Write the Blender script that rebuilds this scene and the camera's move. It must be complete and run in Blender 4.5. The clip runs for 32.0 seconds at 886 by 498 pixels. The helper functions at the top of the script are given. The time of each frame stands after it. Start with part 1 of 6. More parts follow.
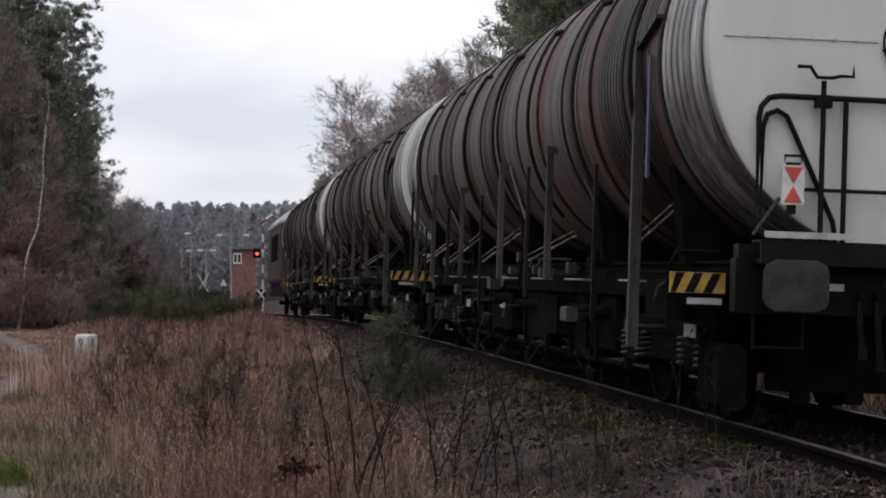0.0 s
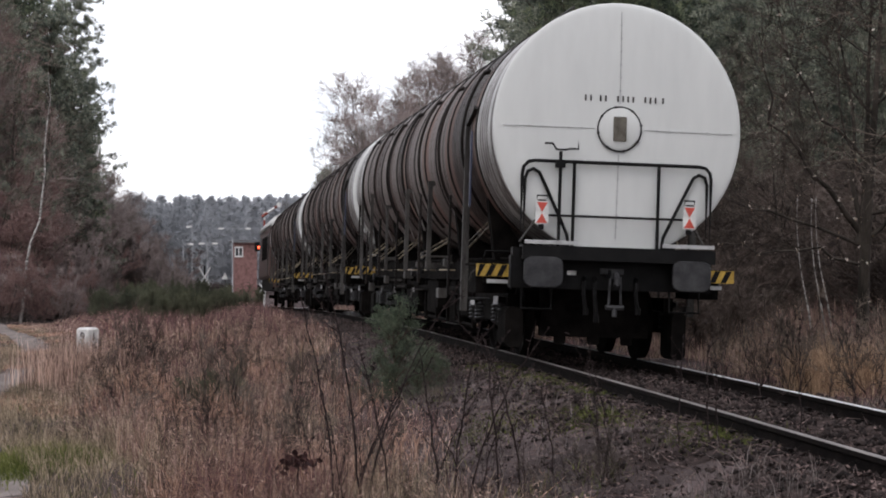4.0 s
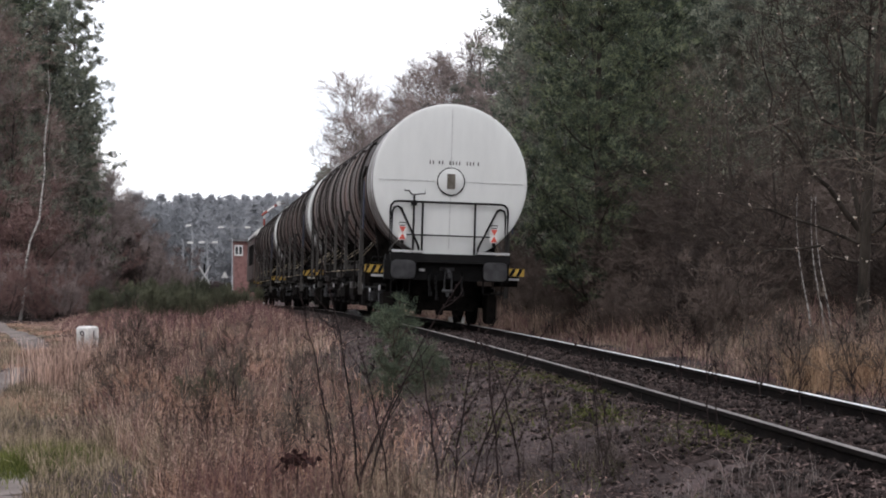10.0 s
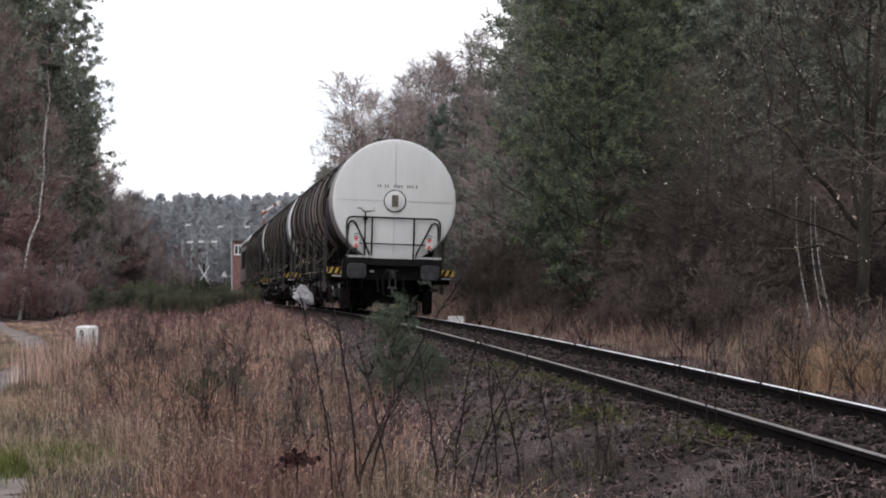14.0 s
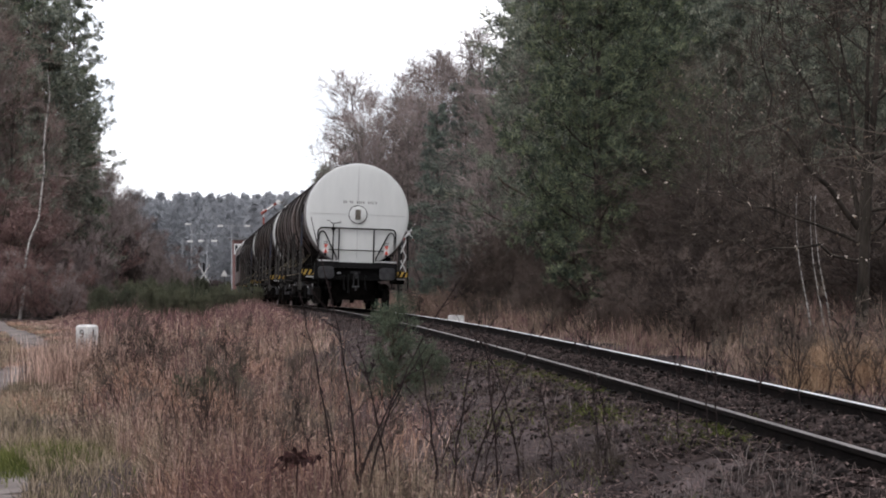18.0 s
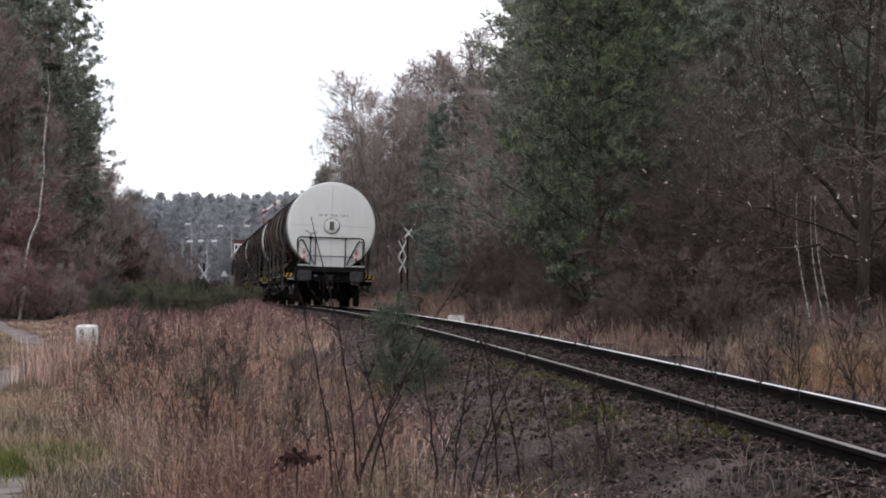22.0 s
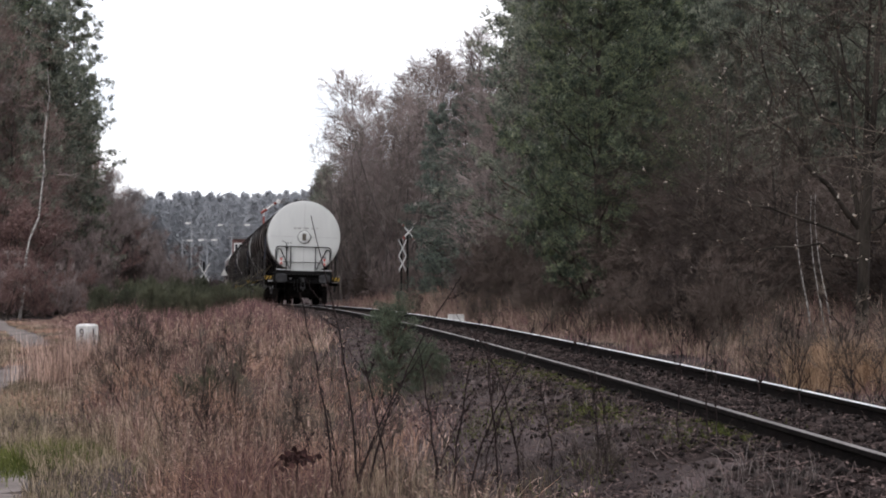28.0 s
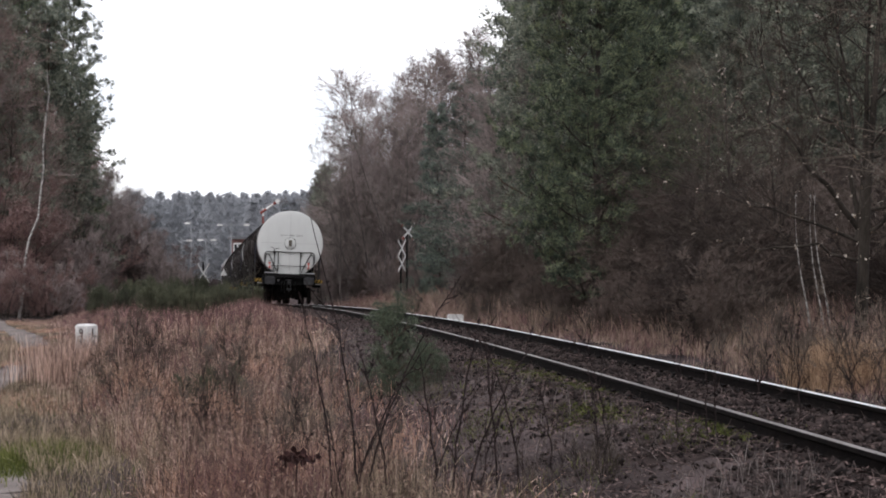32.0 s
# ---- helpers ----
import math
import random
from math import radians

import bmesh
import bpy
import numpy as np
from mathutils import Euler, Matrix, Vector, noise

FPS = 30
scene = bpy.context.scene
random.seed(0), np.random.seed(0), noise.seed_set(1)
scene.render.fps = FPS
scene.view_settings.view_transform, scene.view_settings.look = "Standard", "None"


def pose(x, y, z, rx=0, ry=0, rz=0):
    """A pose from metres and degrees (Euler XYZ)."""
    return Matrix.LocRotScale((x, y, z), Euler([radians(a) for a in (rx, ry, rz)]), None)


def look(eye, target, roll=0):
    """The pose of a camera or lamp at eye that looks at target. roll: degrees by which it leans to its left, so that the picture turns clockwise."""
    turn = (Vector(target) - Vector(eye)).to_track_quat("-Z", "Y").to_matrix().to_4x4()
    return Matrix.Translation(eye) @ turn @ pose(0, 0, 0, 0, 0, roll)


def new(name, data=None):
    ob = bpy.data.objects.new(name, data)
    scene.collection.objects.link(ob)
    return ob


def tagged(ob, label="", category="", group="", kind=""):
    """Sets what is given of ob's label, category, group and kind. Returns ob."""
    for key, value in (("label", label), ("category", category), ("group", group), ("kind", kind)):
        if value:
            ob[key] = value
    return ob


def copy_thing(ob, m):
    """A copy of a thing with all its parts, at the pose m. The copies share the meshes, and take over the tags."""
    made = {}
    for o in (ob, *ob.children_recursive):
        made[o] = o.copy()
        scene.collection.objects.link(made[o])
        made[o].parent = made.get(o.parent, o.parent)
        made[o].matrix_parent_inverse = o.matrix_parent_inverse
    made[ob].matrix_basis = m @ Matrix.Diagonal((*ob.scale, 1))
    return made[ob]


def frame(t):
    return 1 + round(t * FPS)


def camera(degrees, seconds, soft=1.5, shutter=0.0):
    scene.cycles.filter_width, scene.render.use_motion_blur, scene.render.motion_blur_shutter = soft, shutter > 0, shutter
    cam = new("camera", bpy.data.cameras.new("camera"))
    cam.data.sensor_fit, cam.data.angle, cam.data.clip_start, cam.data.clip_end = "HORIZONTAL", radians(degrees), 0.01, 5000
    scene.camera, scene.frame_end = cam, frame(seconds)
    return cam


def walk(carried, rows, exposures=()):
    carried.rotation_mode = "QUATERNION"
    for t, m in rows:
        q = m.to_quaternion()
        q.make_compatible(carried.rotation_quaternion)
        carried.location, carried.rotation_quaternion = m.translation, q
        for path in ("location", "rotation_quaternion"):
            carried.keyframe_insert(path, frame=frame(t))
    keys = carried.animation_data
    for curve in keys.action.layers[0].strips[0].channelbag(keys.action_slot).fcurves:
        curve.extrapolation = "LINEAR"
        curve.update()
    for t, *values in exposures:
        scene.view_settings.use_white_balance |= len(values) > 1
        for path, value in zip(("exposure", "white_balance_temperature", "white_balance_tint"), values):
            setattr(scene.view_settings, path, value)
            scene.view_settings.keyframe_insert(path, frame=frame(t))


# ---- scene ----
cam = camera(28.0, 32.0, soft=1.9)
EYE_Z, TILT = 1.195, 0.373
# the tripod settles slowly: (seconds, degrees up, degrees to the left)
SETTLE = ((0, .301, -.027), (.5, .136, 0), (1, .138, .05), (2, .111, .027), (3, .095, .02), (6, .082, .027), (9, .056, .022),
          (11, .034, .008), (14, .027, 0), (17, 0, 0), (22, 0, 0), (25, -.012, 0), (28, -.027, 0), (32, -.027, -.02))
walk(cam, [(t, pose(0, 0, EYE_Z, 90 + TILT + up, 0, left)) for t, up, left in SETTLE],
     exposures=((0, -.33, 6500, 16), (.5, .08, 6500, 16), (2, .2, 6500, 16), (6, .3, 6500, 15), (32, .29, 6500, 15)))

# ---- sky and light ----
world = bpy.data.worlds.new("overcast_sky")
scene.world = world
world.use_nodes = True
wn, wl = world.node_tree.nodes, world.node_tree.links
wn.clear()
w_out, w_bg, w_sky = wn.new("ShaderNodeOutputWorld"), wn.new("ShaderNodeBackground"), wn.new("ShaderNodeTexSky")
w_sky.sky_type, w_sky.sun_disc = "NISHITA", False
w_sky.sun_elevation, w_sky.sun_rotation = radians(24), radians(200)
w_co, w_map, w_noise, w_ramp, w_mix = (wn.new("ShaderNodeTexCoord"), wn.new("ShaderNodeMapping"), wn.new("ShaderNodeTexNoise"),
                                        wn.new("ShaderNodeValToRGB"), wn.new("ShaderNodeMix"))
w_map.inputs["Scale"].default_value = (1, 1, 3.2)
w_noise.inputs["Scale"].default_value, w_noise.inputs["Detail"].default_value = 3.1, 4
w_ramp.color_ramp.elements[0].position, w_ramp.color_ramp.elements[0].color = .36, (7.9, 8.5, 9.2, 1)
w_ramp.color_ramp.elements[1].position, w_ramp.color_ramp.elements[1].color = .6, (11.6, 11.7, 11.9, 1)
w_mix.data_type = "RGBA"
w_mix.inputs[0].default_value = .88
wl.new(w_co.outputs["Generated"], w_map.inputs["Vector"])
wl.new(w_map.outputs["Vector"], w_noise.inputs["Vector"])
wl.new(w_noise.outputs["Fac"], w_ramp.inputs["Fac"])
wl.new(w_sky.outputs["Color"], w_mix.inputs[6])
wl.new(w_ramp.outputs["Color"], w_mix.inputs[7])
wl.new(w_mix.outputs[2], w_bg.inputs["Color"])
w_bg.inputs["Strength"].default_value = .12
wl.new(w_bg.outputs["Background"], w_out.inputs["Surface"])
sun = new("sun", bpy.data.lights.new("sun", "SUN"))
sun.data.energy, sun.data.angle, sun.data.color = .75, radians(30), (1, .97, .92)
sun.matrix_world = look((0, 0, 30), (9, 16, 0))

# ---- materials ----
def material(name, low, high, scale=6.0, rough=.8, metal=0.0, bump=.15, fine=60.0, stretch=(1, 1, 1), island=0.0, thing=0.0, third=None, spec=.12,
             through_light=0.0):
    """Two colours mixed by noise at two sizes, with relief; island or thing: how far pieces differ in brightness."""
    m = bpy.data.materials.new(name)
    m.use_nodes = True
    n, l = m.node_tree.nodes, m.node_tree.links
    p = n["Principled BSDF"]
    co, mp = n.new("ShaderNodeTexCoord"), n.new("ShaderNodeMapping")
    mp.inputs["Scale"].default_value = stretch
    l.new(co.outputs["Object"], mp.inputs["Vector"])
    big, small = n.new("ShaderNodeTexNoise"), n.new("ShaderNodeTexNoise")
    big.inputs["Scale"].default_value, big.inputs["Detail"].default_value = scale, 5
    small.inputs["Scale"].default_value, small.inputs["Detail"].default_value = fine, 3
    l.new(mp.outputs["Vector"], big.inputs["Vector"])
    l.new(mp.outputs["Vector"], small.inputs["Vector"])
    add = n.new("ShaderNodeMath")
    add.operation = "MULTIPLY_ADD"
    add.inputs[1].default_value = .45
    l.new(small.outputs["Fac"], add.inputs[0])
    l.new(big.outputs["Fac"], add.inputs[2])
    ramp = n.new("ShaderNodeValToRGB")
    e = ramp.color_ramp.elements
    e[0].position, e[0].color = .52, (*low, 1)
    e[1].position, e[1].color = .92, (*high, 1)
    if third:
        x = e.new(.72)
        x.color = (*third, 1)
    fac = add.outputs[0]
    if island or thing:
        src = n.new("ShaderNodeNewGeometry").outputs["Random Per Island"] if island else n.new("ShaderNodeObjectInfo").outputs["Random"]
        shift = n.new("ShaderNodeMath")
        shift.operation = "MULTIPLY_ADD"
        shift.inputs[1].default_value = island or thing
        l.new(src, shift.inputs[0])
        off = n.new("ShaderNodeMath")
        off.operation = "SUBTRACT"
        off.inputs[1].default_value = (island or thing) / 2
        l.new(add.outputs[0], shift.inputs[2])
        l.new(shift.outputs[0], off.inputs[0])
        fac = off.outputs[0]
    l.new(fac, ramp.inputs["Fac"])
    l.new(ramp.outputs["Color"], p.inputs["Base Color"])
    p.inputs["Roughness"].default_value, p.inputs["Metallic"].default_value = rough, metal
    p.inputs["Specular IOR Level"].default_value = spec
    if bump:
        b = n.new("ShaderNodeBump")
        b.inputs["Strength"].default_value, b.inputs["Distance"].default_value = bump, .02
        l.new(add.outputs[0], b.inputs["Height"])
        l.new(b.outputs["Normal"], p.inputs["Normal"])
    if through_light:
        t, mix = n.new("ShaderNodeBsdfTranslucent"), n.new("ShaderNodeMixShader")
        mix.inputs[0].default_value = through_light
        l.new(ramp.outputs["Color"], t.inputs["Color"])
        l.new(p.outputs["BSDF"], mix.inputs[1])
        l.new(t.outputs["BSDF"], mix.inputs[2])
        l.new(mix.outputs["Shader"], n["Material Output"].inputs["Surface"])
    return m


def glow(name, colour, strength):
    m = bpy.data.materials.new(name)
    m.use_nodes = True
    p = m.node_tree.nodes["Principled BSDF"]
    p.inputs["Base Color"].default_value = (*colour, 1)
    p.inputs["Emission Color"].default_value = (*colour, 1)
    p.inputs["Emission Strength"].default_value = strength
    return m


M_GROUND = material("ground_litter", (0.0294, 0.0235, 0.0241), (0.12, 0.094, 0.094), 1.3, .95, bump=.6, fine=26, third=(0.0706, 0.057, 0.0551), spec=0)
M_PATH = material("sandy_path", (.10, .084, .077), (.25, .22, .207), 1.1, .9, bump=.3, fine=40, spec=0)
M_BALLAST = material("ballast_stone", (0.0118, 0.0095, 0.00918), (0.0588, 0.046, 0.0432), 3.0, .9, bump=.4, fine=50, island=.5, third=(0.0245, 0.0195, 0.0184), spec=.05)
M_STONEPIECE = material("ballast_piece", (.013, .0105, .0098), (.075, .058, .053), 1.2, .9, bump=.3, fine=6, thing=.5, third=(.031, .0245, .022), spec=.05)
M_BED = material("ballast_bed", (0.0137, 0.0105, 0.00972), (0.0608, 0.047, 0.0443), 5.0, .95, bump=.9, fine=34, spec=0)
M_MOSS = material("moss", (.035, .045, .012), (.11, .12, .035), 6.0, .95, bump=0, fine=50, island=.5)
M_RAIL = material("rusted_rail", (.0035, .0028, .0027), (.013, .0095, .0085), 9.0, .85, .0, bump=.2, fine=80, spec=.05)
M_RAILTOP = material("polished_rail_head", (.70, .69, .69), (.9, .9, .9), 14.0, .42, 1.0, bump=.02, fine=90, stretch=(1, .1, 1), spec=.45)
M_SLEEPER = material("oiled_timber", (.010, .008, .007), (.035, .027, .023), 5.0, .9, bump=.5, fine=50, stretch=(.3, 1, 1), thing=.3)
M_WHITE = material("white_enamel", (.575, .588, .574), (.645, .658, .64), .8, .38, bump=.015, fine=8, stretch=(1, 1, .25), spec=.45)
M_WHITEDULL = material("dull_white_paint", (.50, .50, .49), (.74, .74, .72), 9.0, .6, bump=.1)
M_SEAM = material("grey_seam", (.33, .33, .33), (.5, .5, .5), 9.0, .6, bump=.05)
M_BLACK = material("black_steel", (.0025, .0025, .0028), (.009, .0085, .0085), 5.0, .6, .0, bump=.15, spec=.15)
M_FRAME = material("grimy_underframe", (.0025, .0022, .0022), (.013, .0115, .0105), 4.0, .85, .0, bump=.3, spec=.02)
M_BUFFER = material("greased_buffer_steel", (.02, .02, .022), (.06, .06, .062), 6.0, .55, .3, bump=.1, spec=.3)
M_CLAD = material("weathered_cladding", (.014, .0092, .008), (.145, .122, .113), 1.5, .5, .12, bump=.1, fine=7, stretch=(.5, 5, .16), thing=.6,
                  third=(.040, .0275, .0235), spec=.22)
M_CLADLIGHT = material("bare_cladding", (.05, .042, .038), (.56, .56, .55), 1.6, .42, .6, bump=.08, fine=16, stretch=(1, 3.5, .2), third=(.21, .198, .19), spec=.4)
M_CLADBROWN = material("rust_brown_sheet", (.034, .020, .0165), (.15, .094, .078), 1.2, .55, .1, bump=.08, fine=6, stretch=(.6, 2, .2), thing=.6, third=(.076, .046, .038), spec=.1)
M_TANBRACE = material("dirty_yellow_brace", (.03, .024, .018), (.42, .36, .25), 9.0, .5, .2, bump=.1, fine=20, thing=.5, third=(.12, .095, .06), spec=.35)
M_HOOP = material("dark_hoop", (.006, .005, .0048), (.032, .026, .024), 3.0, .6, .1, bump=.1, stretch=(1, 1, .3), thing=.3)
M_POLE = material("grey_galvanised", (.018, .0165, .0155), (.092, .086, .081), 5.0, .6, .2, bump=.08, stretch=(1, 1, .2), spec=.3)
M_BLUE = material("dark_blue_paint", (.015, .02, .05), (.04, .05, .10), 4.0, .5, bump=.08, spec=.45)
M_YELLOW = material("hazard_yellow", (.26, .16, .035), (.60, .39, .07), 7.0, .6, bump=.08, fine=30, third=(.44, .28, .05), spec=.35)
M_ARM = material("faded_red_paint", (.20, .05, .04), (.34, .10, .08), 8.0, .6, bump=.03)
# darker copy of the rail head, for a weaker sky reflection
M_RAILDIM = material("dim_glint_rail_head", (.10, .088, .082), (.24, .215, .2), 9.0, .5, .8, bump=.03, fine=90, stretch=(1, .1, 1), spec=.45)
M_RED = material("signal_red", (.42, .055, .04), (.62, .09, .06), 8.0, .5, bump=.03, spec=.45)
M_GLASS = material("dark_glass", (.02, .022, .025), (.05, .055, .06), 3.0, .12, bump=0, spec=.45)
M_BRICK = material("red_brick_wall", (.13, .07, .065), (.23, .13, .12), 3.0, .9, bump=.2)
M_ROOF = material("grey_roofing", (.10, .10, .105), (.2, .2, .205), 2.0, .8, bump=.1)
M_LOCO = material("loco_paint", (.035, .022, .02), (.10, .055, .045), 2.0, .55, bump=.1, spec=.45)
M_LOCOROOF = material("pale_roof", (.42, .42, .41), (.66, .66, .64), 2.0, .6, bump=.05)
M_GALV = material("lamp_mast_steel", (.24, .25, .26), (.38, .39, .40), 2.0, .5, .3, bump=.05, spec=.45)
M_STONE = material("whitewashed_stone", (.42, .41, .40), (.76, .75, .73), 7.0, .85, bump=.25)
M_LAMPGLOW = glow("lamp_lens_red", (1.0, .10, .03), 2.5)
M_BARK = material("dark_bark", (.022, .019, .016), (.078, .066, .056), 4.0, .95, bump=.6, fine=30, stretch=(1, 1, .3), thing=.25)
# lighter copy of the dark bark; haze over distant trunks is in the colour
M_HAZEBARK = material("haze_pale_bark", (.075, .064, .060), (.19, .165, .155), 4.0, .95, bump=.4, fine=30, stretch=(1, 1, .3), thing=.25)
M_PINEBARK = material("pine_bark", (.035, .027, .023), (.11, .075, .056), 4.0, .95, bump=.6, fine=24, stretch=(1, 1, .3))
M_BIRCH = material("birch_bark", (.06, .055, .05), (.54, .52, .49), 5.0, .8, bump=.2, fine=14, stretch=(1, 1, 3), third=(.36, .34, .32))
M_TWIG = material("bare_twigs", (.046, .037, .031), (.165, .135, .112), 1.2, .9, bump=0, thing=.5)
# reddish twig colour, raised to carry the haze behind the train
M_TWIGRED = material("haze_pale_reddish_twigs", (.13, .105, .099), (.34, .28, .264), 1.2, .9, bump=0, thing=.4)
M_TWIGBROWN = material("warm_brown_twigs", (.15, .108, .097), (.42, .312, .283), 1.2, .9, bump=0, thing=.4)
M_TWIGGREY = material("greyish_twigs", (.075, .062, .056), (.20, .172, .158), 1.2, .9, bump=0, thing=.4)
M_NEEDLE = material("pine_needles", (0.042, 0.055, 0.0431), (0.244, 0.267, 0.162), 2.4, .75, bump=0, fine=7, island=.35, through_light=.3, third=(0.0882, 0.11, 0.0784), spec=.1)
# greyer, lighter copy of the pine needles; the misty veil is painted in
M_NEEDLEHAZE = material("haze_pale_needles", (0.0918, 0.106, 0.0929), (0.367, 0.381, 0.293), 2.0, .75, bump=0, fine=7, island=.4, through_light=.3, third=(0.178, 0.198, 0.16), spec=.1)
# spruce green with haze lightening mixed into the base colour
M_SPRUCE = material("haze_pale_spruce_needles", (0.062, 0.08, 0.0734), (0.2, 0.235, 0.194), 1.1, .75, bump=0, island=.6, through_light=.25, spec=.15)
M_GRASS = material("dry_grass", (0.095, 0.0591, 0.053), (0.8, 0.581, 0.477), .45, .85, bump=0, fine=3, island=.9, third=(0.31, 0.204, 0.165), through_light=.28, spec=.08)
M_GRASSPALE = material("pale_dry_grass", (0.112, 0.0772, 0.07), (0.53, 0.376, 0.31), .5, .85, bump=0, fine=3, island=.75, third=(0.25, 0.172, 0.147), through_light=.28, spec=.08)
M_GREEN = material("green_grass", (.062, .078, .02), (.19, .20, .065), .8, .8, bump=0, fine=4, island=.6, through_light=.25)
M_BAG = material("white_plastic_film", (.44, .44, .45), (.68, .68, .69), 5.0, .35, bump=.3, fine=24, through_light=.2, spec=.4)
# leaf colour raised towards white to paint glints on the twigs
M_LEAFGLINT = material("pale_leaf_glints", (.30, .22, .15), (.85, .76, .66), 2.0, .5, bump=0, island=.9, through_light=.3, spec=.4)
M_LEAF = material("withered_leaves", (0.14, 0.0892, 0.0844), (0.289, 0.191, 0.174), 2.0, .85, bump=0, island=.6, through_light=.25)
M_LEAFDARK = material("dead_brown_leaves", (.026, .012, .012), (.095, .045, .04), 2.0, .85, bump=0, island=.6)
M_BROOM = material("broom_green", (.045, .05, .034), (.125, .13, .085), 1.0, .85, bump=0, thing=.3)
M_STALK = material("dead_stalks", (.03, .018, .016), (.12, .075, .062), .6, .9, bump=0, fine=3, island=.7, spec=.05)
M_HEATH = material("dark_heath_stems", (0.0867, 0.0483, 0.05), (0.296, 0.169, 0.163), .6, .9, bump=0, fine=3, island=.7, spec=.05)
# distance haze is put into this pale blue-grey foliage colour
M_FARWOOD = material("haze_pale_foliage", (.28, .292, .31), (.38, .392, .41), .02, .9, bump=0, fine=.3, island=.08, through_light=.5)
M_LITTER = material("leaf_litter", (0.0294, 0.022, 0.0216), (0.167, 0.122, 0.113), .8, .9, bump=0, fine=6, island=.8, third=(0.0686, 0.052, 0.0486), spec=.02)
M_BARKDARK = material("dark_young_bark", (.012, .0085, .0085), (.04, .028, .027), 8.0, .85, bump=0, spec=.1)
M_STRAW = material("straw", (.20, .125, .082), (.64, .45, .30), .5, .85, bump=0, fine=3, island=.8, third=(.38, .25, .165), through_light=.25)
M_TWIGDARK = material("dark_twigs", (.050, .039, .035), (.165, .13, .113), 1.2, .9, bump=0, thing=.5)
M_WEED = material("grey_dead_weeds", (0.049, 0.042, 0.041), (0.196, 0.17, 0.162), .8, .9, bump=0, fine=4, island=.8, third=(0.0931, 0.08, 0.0734), spec=.05)
M_YOUNGPINE = material("young_pine_needles", (.045, .06, .045), (.15, .18, .12), 1.1, .75, bump=0, island=.7, through_light=.25, spec=.1)
M_OLIVE = material("olive_grass", (0.0714, 0.0588, 0.0437), (0.479, 0.377, 0.27), .5, .85, bump=0, fine=3, island=.8, third=(0.214, 0.169, 0.12), through_light=.28, spec=.08)
M_RUSSET = material("russet_grass", (0.1, 0.053, 0.0441), (0.7, 0.43, 0.304), .5, .85, bump=0, fine=3, island=.9, third=(0.3, 0.17, 0.128), through_light=.28, spec=.08)

# ---- mesh helpers ----
class Shape:
    """Collects faces of one mesh."""

    def __init__(self):
        self.v, self.f = [], []

    def add(self, verts, faces):
        k = len(self.v)
        self.v.extend([tuple(p) for p in verts])
        self.f.extend([tuple(k + i for i in q) for q in faces])
        return self

    def box(self, x0, x1, y0, y1, z0, z1, c=.006):
        """A box with chamfered edges along its length on z and y."""
        c = min(c, (x1 - x0) / 3, (z1 - z0) / 3)
        ring = [(x0 + c, z0), (x1 - c, z0), (x1, z0 + c), (x1, z1 - c), (x1 - c, z1), (x0 + c, z1), (x0, z1 - c), (x0, z0 + c)]
        vs = [(x, y0, z) for x, z in ring] + [(x, y1, z) for x, z in ring]
        return self.add(vs, [(i, 8 + i, 8 + (i + 1) % 8, (i + 1) % 8) for i in range(8)] + [tuple(range(8)), tuple(range(15, 7, -1))])

    def tube(self, pts, radii, sides=6, cap=True):
        pts = [Vector(p) for p in pts]
        if not hasattr(radii, "__len__"):
            radii = [radii] * len(pts)
        d0 = (pts[-1] - pts[0]).normalized()
        ref = Vector((0, 0, 1)) if abs(d0.z) < .8 else Vector((0, 1, 0))
        k, n = len(self.v), len(pts)
        for i, p in enumerate(pts):
            d = (pts[min(i + 1, n - 1)] - pts[max(i - 1, 0)]).normalized()
            a = d.cross(ref).normalized()
            b = d.cross(a)
            for j in range(sides):
                w = 2 * math.pi * j / sides
                self.v.append(tuple(p + (a * math.cos(w) + b * math.sin(w)) * radii[i]))
        for i in range(n - 1):
            for j in range(sides):
                self.f.append((k + i * sides + j, k + i * sides + (j + 1) % sides, k + (i + 1) * sides + (j + 1) % sides, k + (i + 1) * sides + j))
        if cap:
            self.f.append(tuple(k + j for j in range(sides - 1, -1, -1)))
            self.f.append(tuple(k + (n - 1) * sides + j for j in range(sides)))
        return self

    def ribbon(self, pts, widths, rng):
        """A flat strip through the points, for the finest twigs."""
        d = pts[-1] - pts[0]
        side = d.cross(Vector((rng.gauss(0, 1), rng.gauss(0, 1), rng.gauss(0, 1)))).normalized()
        k, n = len(self.v), len(pts)
        for p, w in zip(pts[:-1], widths):
            self.v += [tuple(p - side * w), tuple(p + side * w)]
        self.v.append(tuple(pts[-1]))
        for i in range(n - 2):
            self.f.append((k + 2 * i, k + 2 * i + 1, k + 2 * i + 3, k + 2 * i + 2))
        self.f.append((k + 2 * n - 4, k + 2 * n - 3, k + 2 * n - 2))
        return self

    def revolve(self, profile, cx=0, cz=0, sides=48, caps=True):
        """profile: (y, r) along the y axis."""
        k, n = len(self.v), len(profile)
        for y, r in profile:
            for j in range(sides):
                w = 2 * math.pi * j / sides
                self.v.append((cx + r * math.cos(w), y, cz + r * math.sin(w)))
        for i in range(n - 1):
            for j in range(sides):
                self.f.append((k + i * sides + j, k + (i + 1) * sides + j, k + (i + 1) * sides + (j + 1) % sides, k + i * sides + (j + 1) % sides))
        if caps:
            self.f.append(tuple(k + j for j in range(sides)))
            self.f.append(tuple(k + (n - 1) * sides + j for j in range(sides - 1, -1, -1)))
        return self

